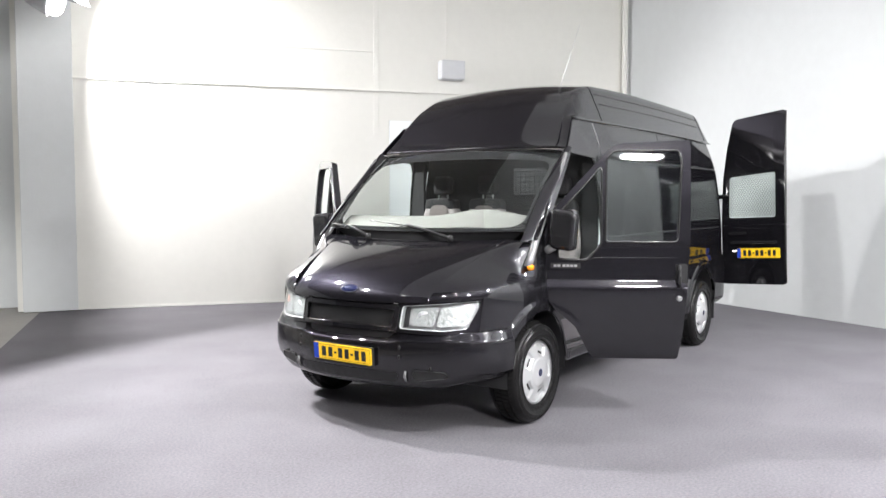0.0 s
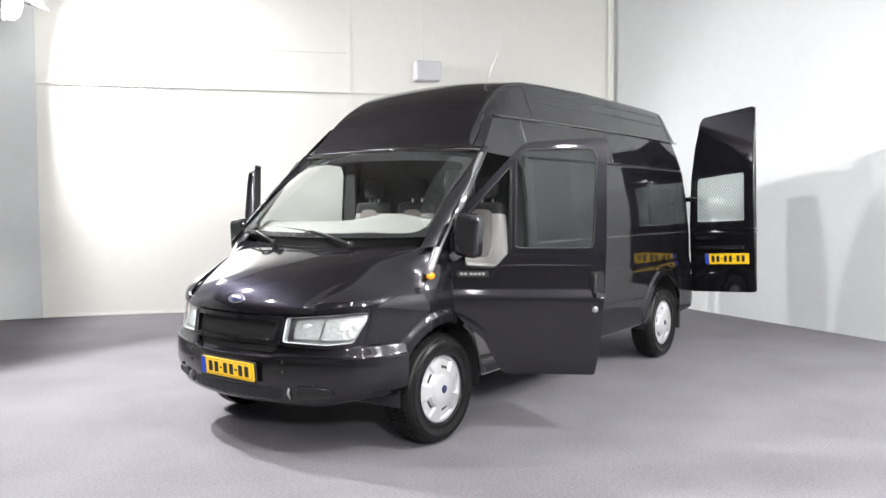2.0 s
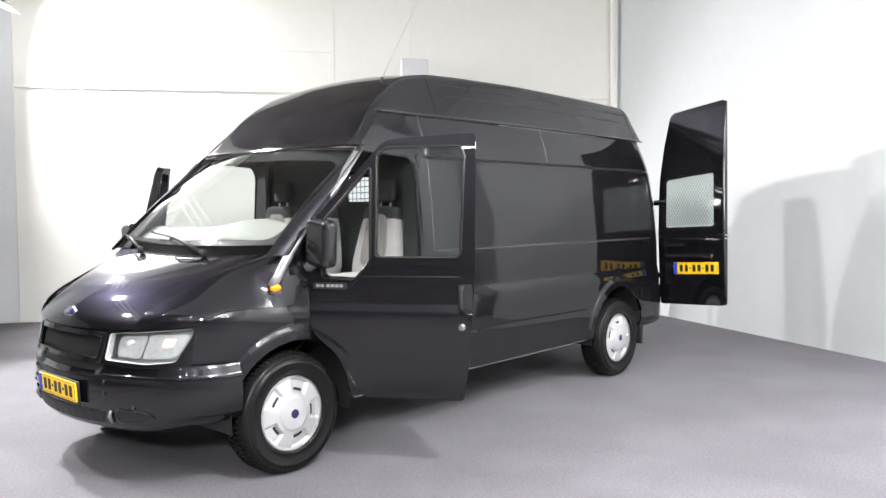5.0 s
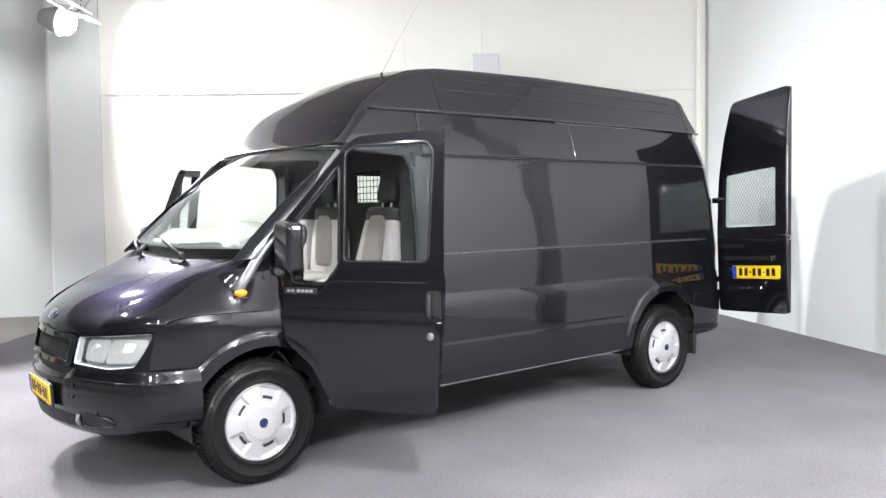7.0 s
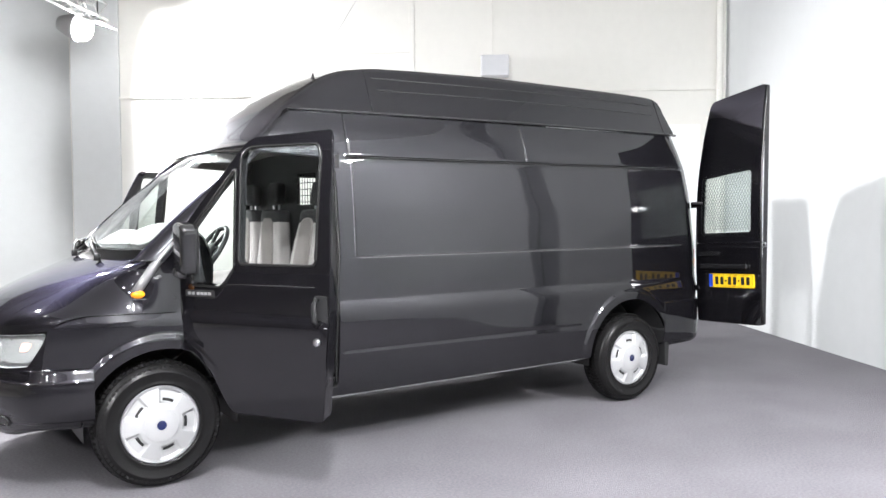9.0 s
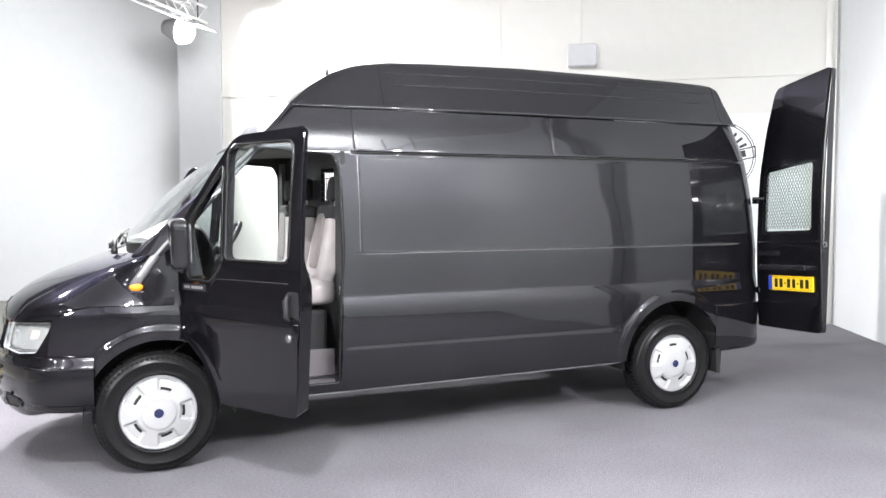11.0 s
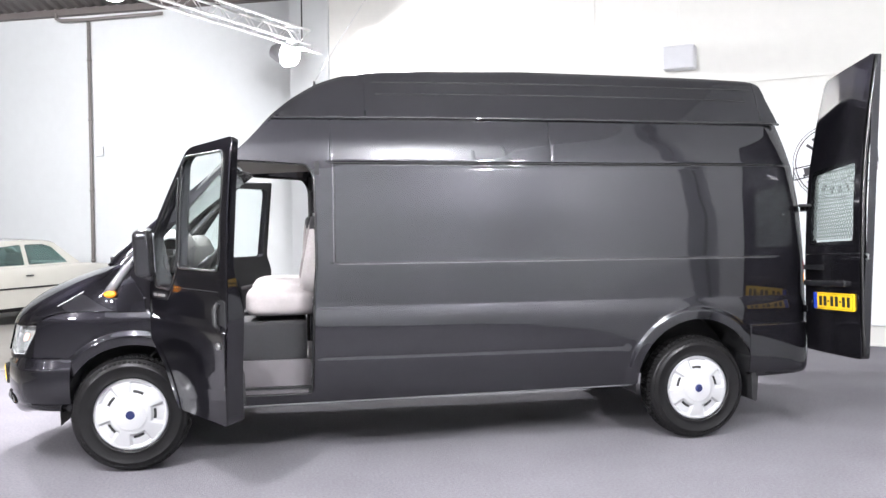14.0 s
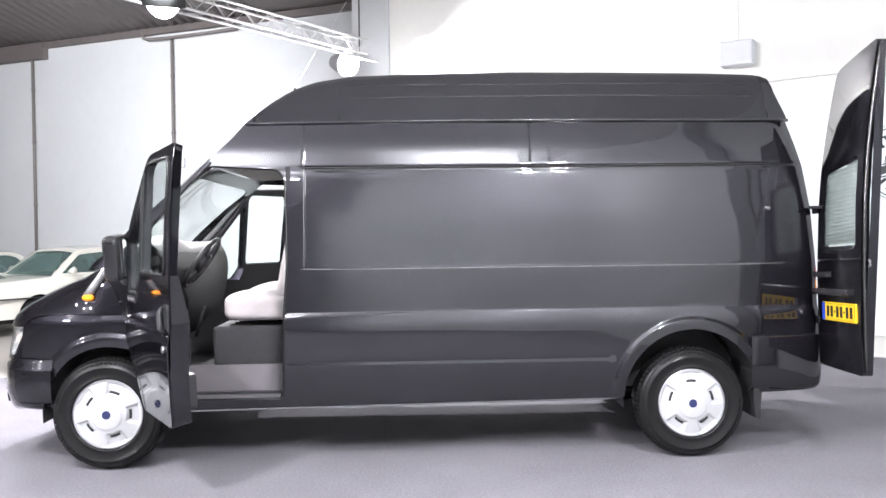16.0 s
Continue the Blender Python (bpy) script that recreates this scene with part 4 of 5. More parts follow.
# ---------------------------------------------------------------- wheels
TREAD = [(0.222, -0.094), (0.230, -0.104), (0.238, -0.105), (0.242, -0.101), (0.262, -0.108), (0.292, -0.110), (0.296, -0.113), (0.302, -0.113), (0.306, -0.109), (0.334, -0.101), (0.345, -0.085), (0.348, -0.06), (0.349, 0.0), (0.348, 0.06), (0.345, 0.085), (0.334, 0.101), (0.305, 0.107), (0.262, 0.106), (0.222, 0.098)]


def tyre():
    bm = bmesh.new()
    sides = 96
    rings = []
    for i, (r, h) in enumerate(TREAD):
        ring = []
        for k in range(sides):
            a = 2 * math.pi * k / sides
            rr = r
            ring.append(bm.verts.new((rr * math.cos(a), h, rr * math.sin(a))))
        rings.append(ring)
    rings.append(rings[0])
    for a, b in zip(rings, rings[1:]):
        for k in range(sides):
            bm.faces.new((a[k], a[(k + 1) % sides], b[(k + 1) % sides], b[k]))
    bmesh.ops.recalc_face_normals(bm, faces=bm.faces)
    return bm


def tread_blocks(sides=70):
    """Rubber blocks on the shoulders and crown of the tyre."""
    bm = bmesh.new()
    for k in range(sides):
        a = 2 * math.pi * (k + 0.5) / sides
        for h0, h1, r0, r1, skew in ((-0.1065, -0.056, 0.318, 0.3560, 0.0), (-0.048, -0.006, 0.346, 0.3590, 0.5), (0.006, 0.048, 0.346, 0.3590, 0.0), (0.056, 0.1065, 0.318, 0.3560, 0.5)):
            c = a + skew * math.pi / sides
            w = 0.34 * 2 * math.pi / sides
            vs = []
            for aa in (c - w, c + w):
                for h in (h0, h1):
                    rt = r1 - (0.026 if abs(h) > 0.09 else 0.0)
                    vs.append(bm.verts.new((rt * math.cos(aa), h, rt * math.sin(aa))))
                    vs.append(bm.verts.new((r0 * math.cos(aa), h, r0 * math.sin(aa))))
            for f in ((0, 2, 6, 4), (0, 1, 3, 2), (4, 6, 7, 5), (0, 4, 5, 1), (2, 3, 7, 6)):
                bm.faces.new([vs[i] for i in f])
    bmesh.ops.recalc_face_normals(bm, faces=bm.faces)
    return bm


def cap_height(r, a):
    """Stand-off of the wheel cover at radius r and angle a: domed, with five square pockets."""
    h = -0.022 - 0.030 * (1 - (r / 0.222) ** 2)
    if r < 0.100:
        h -= 0.005 * (1 - sstep(0.094, 0.100, r))
    off = abs((math.degrees(a) + 36) % 72 - 36)
    width = 19.0 - 20.0 * (r - 0.13)
    pocket = sstep(width + 2.2, width - 1.2, off) if off > width - 1.2 else 1.0
    pocket *= sstep(0.124, 0.131, r) * (1 - sstep(0.196, 0.203, r))
    h += 0.016 * pocket
    if r > 0.205:
        h = -0.024 - 0.004 * (1 - (r - 0.205) / 0.017)
    return h


def hubcap():
    """A silver wheel cover with five pockets, seen from -y."""
    bm = bmesh.new()
    sides, rows = 180, [0.0, 0.030, 0.036, 0.060, 0.090, 0.094, 0.100, 0.112, 0.124, 0.1275, 0.131, 0.145, 0.160, 0.175, 0.190, 0.196, 0.1995, 0.203, 0.206, 0.214, 0.219, 0.222]
    rings = []
    for r in rows:
        ring = []
        for k in range(sides):
            a = 2 * math.pi * k / sides
            h = cap_height(r, a) + (0.008 if r > 0.220 else 0.0)
            ring.append(bm.verts.new((max(r, 0.001) * math.cos(a), h, max(r, 0.001) * math.sin(a))))
        rings.append(ring)
    for a, b in zip(rings, rings[1:]):
        for k in range(sides):
            bm.faces.new((a[k], a[(k + 1) % sides], b[(k + 1) % sides], b[k]))
    bm.faces.new(rings[0][::-1])
    bmesh.ops.recalc_face_normals(bm, faces=bm.faces)
    return bm


def slot():
    """A dark vent at the inner end of a pocket."""
    bm = bmesh.new()
    fr, bk = [], []
    for k in range(7):
        a = radians(-12.5 + 25 / 6 * k)
        for r in (0.135, 0.151):
            h = cap_height(r, a) - 0.0012
            fr.append(bm.verts.new((r * math.cos(a), h, r * math.sin(a))))
            bk.append(bm.verts.new((r * math.cos(a), h + 0.02, r * math.sin(a))))
    for k in range(6):
        i = 2 * k
        bm.faces.new((fr[i], fr[i + 1], fr[i + 3], fr[i + 2]))
        for u, w in ((i, i + 2), (i + 1, i + 3)):
            bm.faces.new((fr[u], fr[w], bk[w], bk[u]))
    bm.faces.new((fr[0], fr[1], bk[1], bk[0])), bm.faces.new((fr[12], fr[13], bk[13], bk[12]))
    bmesh.ops.recalc_face_normals(bm, faces=bm.faces)
    return bm


WHEELS = [(0.0, -0.905, 0), (3.75, -0.905, -18), (0.0, 0.905, 80), (3.75, 0.905, 25)]
shared = {}
for x, y, spin in WHEELS:
    turn = pose(x, y, 0.357, 0, spin, 180 if y > 0 else 0)
    if not shared:
        wheel = part("wheel", lathe([(0.03, 0.09), (0.226, 0.10), (0.226, -0.085), (0.215, -0.095), (0.205, -0.07), (0.03, -0.06)], 48, "y"), STEEL, van, "dark tyre with a five-slot silver cover", at=turn)
        shared["wheel"] = [(wheel, None)]
        kids = [part("tyre", tyre(), RUBBER, wheel, "black rubber tyre with block tread")]
        kids.append(tagged(part("tread", tread_blocks(), RUBBER, wheel, "black tread blocks", smooth=False), kind="stuff"))
        kids.append(part("hubcap", hubcap(), SILVER, wheel, "silver plastic wheel cover", at=pose(0, -0.060, 0)))
        slot_ob = part("vent_slot", slot(), INK, wheel, at=pose(0, -0.060, 0, 0, 0, 0))
        kids.append(slot_ob)
        for k in range(1, 5):
            o = new("vent_slot", slot_ob.data)
            o.parent, o.matrix_basis = wheel, pose(0, -0.060, 0, 0, k * 360 / 5, 0)
            kids.append(o)
        kids.append(part("centre_badge", lathe([(0.027, -0.052), (0.027, -0.0585), (0.004, -0.0600)], 20, "y"), BADGE, wheel, "blue wheel badge", smooth=False, at=pose(0, -0.060, 0)))
        shared["kids"] = kids
    else:
        w2 = wheel.copy()
        scene.collection.objects.link(w2)
        w2.matrix_basis = turn
        for kid in shared["kids"]:
            c = kid.copy()
            scene.collection.objects.link(c)
            c.parent = w2

# wheel houses, underbody and mud flaps
for (cx, cz, r) in ARCHES:
    for sgn in (-1, 1):
        bm = bmesh.new()
        prev = None
        for k in range(25):
            a = radians(-8 + 196 * k / 24)
            p = [bm.verts.new((cx + (r + 0.004) * math.cos(a), sgn * yy, cz + (r + 0.004) * math.sin(a))) for yy in (0.99, 0.62)]
            if prev:
                bm.faces.new((prev[0], prev[1], p[1], p[0]))
            prev = p
        part("wheel_arch_liner", bm, PLASTIC, van, "black arch liner")
        part("wheel_house", box((cx - 0.40, sgn * 0.60 - 0.01, 0.40), (cx + 0.40, sgn * 0.60 + 0.01, 0.86)), PLASTIC, van, smooth=False)
bm = bmesh.new()
box((-0.70, -0.58, 0.37), (0.50, 0.58, 0.46), bm)
part("engine_tray", bm, PLASTIC, van, smooth=False)
part("chassis", box((0.48, -0.92, 0.39), (3.27, 0.92, 0.47)), PLASTIC, van, "black underbody", smooth=False)
part("chassis_rear", box((3.27, -0.58, 0.40), (4.50, 0.58, 0.55)), PLASTIC, van, smooth=False)
part("rear_axle", tube([(3.75, -0.80, 0.345), (3.75, 0.80, 0.345)], 0.05, 12), PLASTIC, van)
part("fuel_tank", box((1.6, -0.25, 0.28), (2.5, 0.25, 0.40)), PLASTIC, van, smooth=False)
part("exhaust", tube([(1.0, 0.3, 0.30), (2.9, 0.32, 0.29), (3.3, 0.5, 0.28)], 0.035, 10), STEEL, van)
for sgn in (-1, 1):
    # highlight along the sill's bottom flange, put in as a pale tube
    part("sill_highlight", tube([(x, sgn * 0.976, 0.366 + 0.030 * (x - 0.5) / 2.78) for x in np.linspace(0.5, 3.28, 30)], 0.009, 8), MOULD, van, "sill edge in pale grey for the floor light it catches")
    part("mud_flap", prism(rounded([(4.155, 0.56), (4.165, 0.25), (4.200, 0.24), (4.220, 0.56)], 0.02), "y", sgn * 0.80, sgn * 1.005), PLASTIC, van, "black rubber mud flap", smooth=False)

# rear corner: bumper and tail lamps
def rear_bumper(u, v):
    s = 2 * u - 1
    pts = [(4.14, 1.010), (4.40, 1.014), (4.53, 1.00), (4.62, 0.94), (4.66, 0.80), (4.675, 0.4), (4.68, 0.0)]
    p = curve_at(pts, 1 - abs(s))
    prof = [(-0.05, 0.790), (-0.004, 0.785), (0.006, 0.765), (0.006, 0.62), (0.002, 0.50), (-0.012, 0.455), (-0.05, 0.440)]
    o, z = curve_at(prof, v)
    f = min(1, max(0, (p[0] - 4.4) / 0.3))
    return (p[0] + o * f, (p[1] + o * (1 - f)) * (-1 if s < 0 else 1), z)


part("rear_bumper", sheet(rear_bumper, 70, 20, 0.012, flip=False), PAINT, van, "black painted rear bumper")
for sgn in (-1, 1):
    lampx = part("tail_lamp", prism(rounded([(4.570, 0.82), (4.603, 0.82), (4.606, 1.22), (4.588, 1.22)], 0.008), "y", sgn * 0.87, sgn * 0.940), REDLENS, van, "tall red tail lamp", smooth=False)
    part("tail_indicator", prism(rounded([(4.572, 1.04), (4.604, 1.04), (4.607, 1.14), (4.58, 1.14)], 0.006), "y", sgn * 0.868, sgn * 0.942), AMBER, lampx, "amber section", smooth=False)


# ---------------------------------------------------------------- front doors
WIN_MAIN = rounded([(0.566, 1.268), (1.070, 1.268), (1.094, 1.85), (1.07, 1.908), (0.630, 1.906), (0.574, 1.862)], 0.035)
WIN_FRONT = rounded([(0.235, 1.145), (0.44, 1.135), (0.495, 1.195), (0.538, 1.245), (0.538, 1.800), (0.225, 1.455)], 0.03)
DOOR_SKIN = rounded([(0.130, 1.14), (0.130, 0.92), (0.205, 0.80), (0.36, 0.665), (0.455, 0.48), (0.495, 0.435), (1.084, 0.435), (1.115, 0.62), (1.145, 1.0), (1.156, 1.28), (1.156, 1.955), (1.142, 1.980), (0.660, 1.958), (0.604, 1.934), (0.130, 1.425)], 0.022, 3)
HINGE = (0.135, -0.970)


def make_door(sgn, angle):
    """A front door, built shut and then swung round its hinge; sgn -1 for the left one."""
    ok = (lambda d: d) if sgn < 0 else flipped
    hx, hy = HINGE[0], -HINGE[1] * sgn
    swing = Matrix.Translation((hx, hy, 0)) @ Matrix.Rotation(radians(angle * sgn), 4, "Z") @ Matrix.Translation((-hx, -hy, 0))
    skin = cut_sheet(DOOR_SKIN, [WIN_MAIN, WIN_FRONT], flank_place, flank_normal, GRID_X, GRID_Z, 0.012, 0.010, [p for p in rings if p[0] > 0.1 and p[0] < 1.2])
    swing = Matrix.Translation((0, 0, -0.05 if sgn > 0 else 0.0)) @ swing
    if sgn < 0:
        # the hinge axis leans, so the open leaf hangs with its foot tucked in
        swing = swing @ Matrix.Translation((0, hy, 1.25)) @ Matrix.Rotation(radians(2.5), 4, "X") @ Matrix.Translation((0, -hy, -1.25))
    door = part("front_door", ok(skin), PAINT, van, "black front door swung wide open", at=swing)
    # inner card, set in from the skin
    inner = [((x - 0.63) * 0.955 + 0.63, (z - 1.18) * 0.985 + 1.18) for x, z in DOOR_SKIN]
    grown = lambda w: [((x - sum(p[0] for p in w) / len(w)) * 1.05 + sum(p[0] for p in w) / len(w), (z - sum(p[1] for p in w) / len(w)) * 1.04 + sum(p[1] for p in w) / len(w)) for x, z in w]
    depth = lambda z: 0.055 + 0.060 * sstep(1.30, 1.12, z)
    inset = lambda x, z: (x, -half_width(x, z) + depth(z), z)
    part("door_card", ok(cut_sheet(inner, [WIN_MAIN, WIN_FRONT], inset, lambda x, z: (0, 1, 0), np.arange(0.1, 1.2, 0.08), np.arange(0.4, 2, 0.08), 0.004, 0.02)), PLASTIC, door, "dark inner door panel")
    # rim that joins skin and card
    bm = bmesh.new()
    for loop_a, loop_b in ((DOOR_SKIN, inner), (WIN_MAIN, WIN_MAIN), (WIN_FRONT, WIN_FRONT)):
        n = len(loop_a)
        va = [bm.verts.new((x, sgn * (half_width(x, z) - 0.008), z)) for x, z in loop_a]
        vb = [bm.verts.new((x, sgn * (half_width(x, z) - depth(z)), z)) for x, z in loop_b]
        for i in range(n):
            j = (i + 1) % n
            bm.faces.new((va[i], va[j], vb[j], vb[i]))
    bmesh.ops.recalc_face_normals(bm, faces=bm.faces)
    part("door_rim", bm, PAINT, door)
    for name, w in (("door_window", WIN_MAIN), ("quarter_window", WIN_FRONT)):
        pane = part(name, ok(cut_sheet(w, [], lambda x, z: (x, -half_width(x, z) + 0.022, z), flank_normal, np.arange(0.1, 1.2, 0.06), np.arange(1.1, 2, 0.06), 0.004, 0.02)), GLASS, door, "clear side glass")
        pane.visible_shadow = False
        part("window_seal", tube([(x, sgn * (half_width(x, z) + 0.001), z) for x, z in w], 0.009, 6, closed=True), SEAL, door, "black rubber seal")
    # pressed line under the windows
    fold = [(0.150, 1.072), (0.385, 1.072), (0.405, 1.082), (0.475, 1.150), (0.500, 1.157), (1.060, 1.157)]
    part("door_fold", tube([(x, sgn * (half_width(x, z) + 0.0005), z) for x, z in fold], 0.0026, 6), GLOSS, door, "fine pressed line under the windows")
    # handle, lock, badge bars
    y = half_width(1.03, 1.03)
    part("handle_recess", prism(rounded([(1.058, 0.945), (1.140, 0.945), (1.140, 1.115), (1.058, 1.115)], 0.02), "y", sgn * (y - 0.004), sgn * (y + 0.006)), PLASTIC, door, "black handle plate", smooth=False)
    part("door_handle", tube([(1.082, sgn * (y + 0.012), 0.955), (1.078, sgn * (y + 0.034), 0.985), (1.078, sgn * (y + 0.036), 1.07), (1.082, sgn * (y + 0.012), 1.10)], 0.014, 8), PLASTIC, door, "black pull handle")
    part("handle_lip", tube([(x, sgn * (y + 0.008), 0.945) for x in (1.040, 1.075, 1.110, 1.140)], [0.004, 0.007, 0.007, 0.004], 8), STEEL, door, "bright lip under the handle")
    part("door_lock", lathe([(0.021, 0.0), (0.021, 0.010), (0.012, 0.014), (0.002, 0.014)], 20, "y"), STEEL, door, "round metal lock", at=pose(1.082, sgn * half_width(1.082, 0.872), 0.872, 0, 0, 0 if sgn > 0 else 180))
    for k, (x0, wdt) in enumerate(((0.205, 0.024), (0.232, 0.024), (0.268, 0.024), (0.295, 0.024), (0.322, 0.024), (0.349, 0.024))):
        yy = half_width(x0, 1.075)
        part("model_bar", box((x0, min(sgn * yy, sgn * (yy + 0.005)), 1.091), (x0 + wdt * 0.85, max(sgn * yy, sgn * (yy + 0.005)), 1.107)), LETTER, door, "small silver model lettering", smooth=False)
    yy = half_width(0.3, 1.075)
    part("model_strip", prism(rounded([(0.185, 1.080), (0.395, 1.080), (0.395, 1.118), (0.185, 1.118)], 0.01), "y", sgn * (yy - 0.003), sgn * (yy + 0.0025)), PLASTIC, door, smooth=False)
    # mirror on its arm
    mir = part("door_mirror", prism(rounded([(0.165, 1.200), (0.352, 1.180), (0.372, 1.462), (0.180, 1.480)], 0.05, 5), "y", sgn * 1.020, sgn * 1.125), GLOSS, door, "tall black door mirror folded against the door", smooth=False, at=Matrix.Translation((0.25, sgn * 0.965, 0.028)) @ Matrix.Rotation(radians(sgn * 32), 4, "Z") @ Matrix.Translation((-0.2, -sgn * 1.0, 0)))
    soft(mir, 0.030, 4)
    part("mirror_arm", tube([(0.165, sgn * 0.965, 1.195), (0.165, sgn * 1.005, 1.215), (0.235, sgn * 1.03, 1.255)], [0.034, 0.033, 0.026], 12), MOULD, door)
    part("mirror_glass", prism(rounded([(0.195, 1.215), (0.300, 1.21), (0.312, 1.44), (0.200, 1.45)], 0.03), "y", sgn * 1.010, sgn * 1.014), CHROME, mir, "mirror glass", smooth=False)
    part("inner_pull", tube([(0.55, sgn * 0.865, 0.98), (0.62, sgn * 0.83, 1.0), (0.85, sgn * 0.83, 1.02), (0.92, sgn * 0.865, 1.02)], 0.016, 8), TRIM, door)
    part("door_pocket", prism(rounded([(0.50, 0.50), (0.98, 0.50), (0.98, 0.70), (0.47, 0.68)], 0.03), "y", sgn * 0.820, sgn * 0.865), PLASTIC, door, "black door pocket", smooth=False)
    return door


make_door(-1, 59)
make_door(1, 54.5)

# ---------------------------------------------------------------- rear doors, swung right round
REAR_DOOR = rounded([(0.0, 0.60), (0.0, 1.30), (-0.02, 1.80), (-0.06, 2.15), (-0.115, 2.44), (-0.15, 2.485), (-0.71, 2.545), (-0.71, 0.60)], 0.03)
RWIN = rounded([(-0.060, 1.33), (-0.070, 1.845), (-0.640, 1.885), (-0.640, 1.33)], 0.05)


def rear_bow(a, z):
    """How far the door's skin stands behind its flat plane."""
    return 0.6 * (rear_x(z) - 4.60) + 0.035 * (1 - ((a + 0.71) / 0.71) ** 2) - 0.02


def make_rear_door(sgn):
    place = lambda a, z: (rear_bow(a, z), a, z)
    def normal(a, z):
        e = 0.01
        return (1.0, -(rear_bow(a + e, z) - rear_bow(a - e, z)) / (2 * e), -(rear_bow(a, z + e) - rear_bow(a, z - e)) / (2 * e))
    A, Z = np.arange(-0.75, 0.01, 0.04), near([1.27], 0.05, 0.55, 2.6)
    skin = cut_sheet(REAR_DOOR, [RWIN], place, normal, A, Z, 0.010, 0.012)
    # the door's own frame: hinge at the origin, the leaf runs to -y, outside faces +x; turned right round it faces forward
    base = Matrix.Translation((4.590, sgn * 1.015, 0)) @ Matrix.Rotation(radians(2.7 * sgn), 4, "X")
    if sgn < 0:
        data = flipped(skin)
        leaf = base @ Matrix.Rotation(radians(174.5), 4, "Z")
    else:
        data = skin
        leaf = base @ Matrix.Rotation(radians(-171), 4, "Z")
    fy = 1 if sgn < 0 else -1
    door = part("rear_door", data, PAINT, van, "black rear cargo door swung right open with a grilled window", at=leaf)
    bm = bmesh.new()
    for loop in (REAR_DOOR, RWIN):
        n = len(loop)
        va = [bm.verts.new((rear_bow(a, z) - 0.004, fy * -a, z)) for a, z in loop]
        vb = [bm.verts.new((rear_bow(a, z) - 0.055, fy * -a, z)) for a, z in loop]
        for i in range(n):
            j = (i + 1) % n
            bm.faces.new((va[i], va[j], vb[j], vb[i]))
    bmesh.ops.recalc_face_normals(bm, faces=bm.faces)
    part("door_rim", bm, PAINT, door)
    small = [((a + 0.37) * 0.96 - 0.37, (z - 1.58) * 0.985 + 1.58) for a, z in REAR_DOOR]
    card = cut_sheet(small, [RWIN], lambda a, z: (rear_bow(a, z) - 0.056, a, z), lambda a, z: (-1, 0, 0), np.arange(-0.75, 0, 0.1), np.arange(0.6, 2.6, 0.1), 0.004, 0.02)
    part("inner_panel", flipped(card) if sgn < 0 else card, PAINT, door)
    glassd = cut_sheet(RWIN, [], lambda a, z: (rear_bow(a, z) - 0.010, a, z), normal, np.arange(-0.75, 0, 0.08), np.arange(1.2, 2.0, 0.08), 0.004, 0.02)
    pane = part("rear_window", flipped(glassd) if sgn < 0 else glassd, GLASS, door, "rear glass over a wire grille")
    pane.visible_shadow = False
    gp = rounded([(-0.085, 1.355), (-0.095, 1.820), (-0.615, 1.858), (-0.615, 1.355)], 0.03)
    frame_a = cut_sheet(RWIN, [gp], lambda a, z: (rear_bow(a, z) - 0.016, a, z), normal, [], [], 0.003, 0.02)
    part("window_band", flipped(frame_a) if sgn < 0 else frame_a, GLOSS, door, "black glass border")
    bm = bmesh.new()
    for k in range(-30, 45):
        for d in (-1, 1):
            pts = []
            for t in np.linspace(0, 1, 15):
                z = 1.37 + 0.50 * t
                a = -0.375 + k * 0.030 + d * (z - 1.62) * 0.62
                if inside((a, z), RWIN):
                    pts.append((rear_bow(a, z) - 0.030, fy * -a, z))
            if len(pts) > 1:
                tube([pts[0], pts[-1]], 0.0042, 4, bm)
    part("window_grille", bm, material("grille_white", (0.30, 0.32, 0.31), 0.4, 0.3) if sgn < 0 else bpy.data.materials["grille_white"], door, "grey diamond wire grille")
    # swage, handle, plate lamp and plate
    part("door_crease", tube([(rear_bow(a, 1.27) + 0.002, fy * -a, 1.27) for a in np.linspace(-0.72, -0.02, 12)], 0.006, 6), PAINT, door)
    part("lettering_bar", box((rear_bow(-0.5, 1.19) - 0.002, min(fy * 0.10, fy * 0.30), 1.165), (rear_bow(-0.5, 1.19) + 0.036, max(fy * 0.10, fy * 0.30), 1.20)), GLOSS, door, "dark raised lettering bar", smooth=False)
    grip = box((rear_bow(-0.4, 1.06) + 0.0, min(fy * 0.12, fy * 0.62), 1.055), (rear_bow(-0.4, 1.06) + 0.055, max(fy * 0.12, fy * 0.62), 1.095))
    soft(part("plate_lamp_bar", grip, GLOSS, door, "glossy black plate lamp bar", smooth=False), 0.01)
    if sgn < 0:
        plate(door, pose(rear_bow(-0.39, 0.96) + 0.012, 0.425, 0.955, 0, 0, 180), 0.91)
    for z in (0.86, 1.58):
        soft(part("hinge", box((-0.035, -0.035, z), (0.0, 0.035, z + 0.05)), PAINT, door, smooth=False), 0.008)
    part("door_latch", tube([(-0.03, fy * 0.71, 1.23), (-0.02, fy * 0.745, 1.235), (-0.02, fy * 0.745, 1.26), (-0.03, fy * 0.71, 1.265)], 0.007, 6), STEEL, door, "steel latch at the door's edge")
    part("edge_seal", tube([(rear_bow(-0.71, z) - 0.02, fy * 0.714, z) for z in np.linspace(0.62, 2.53, 20)], 0.010, 6), SEAL, door)
    return door


make_rear_door(-1)
make_rear_door(1)
part("door_check", tube([(4.55, -0.96, 1.62), (4.60, -1.03, 1.62)], 0.012, 6), PLASTIC, van)

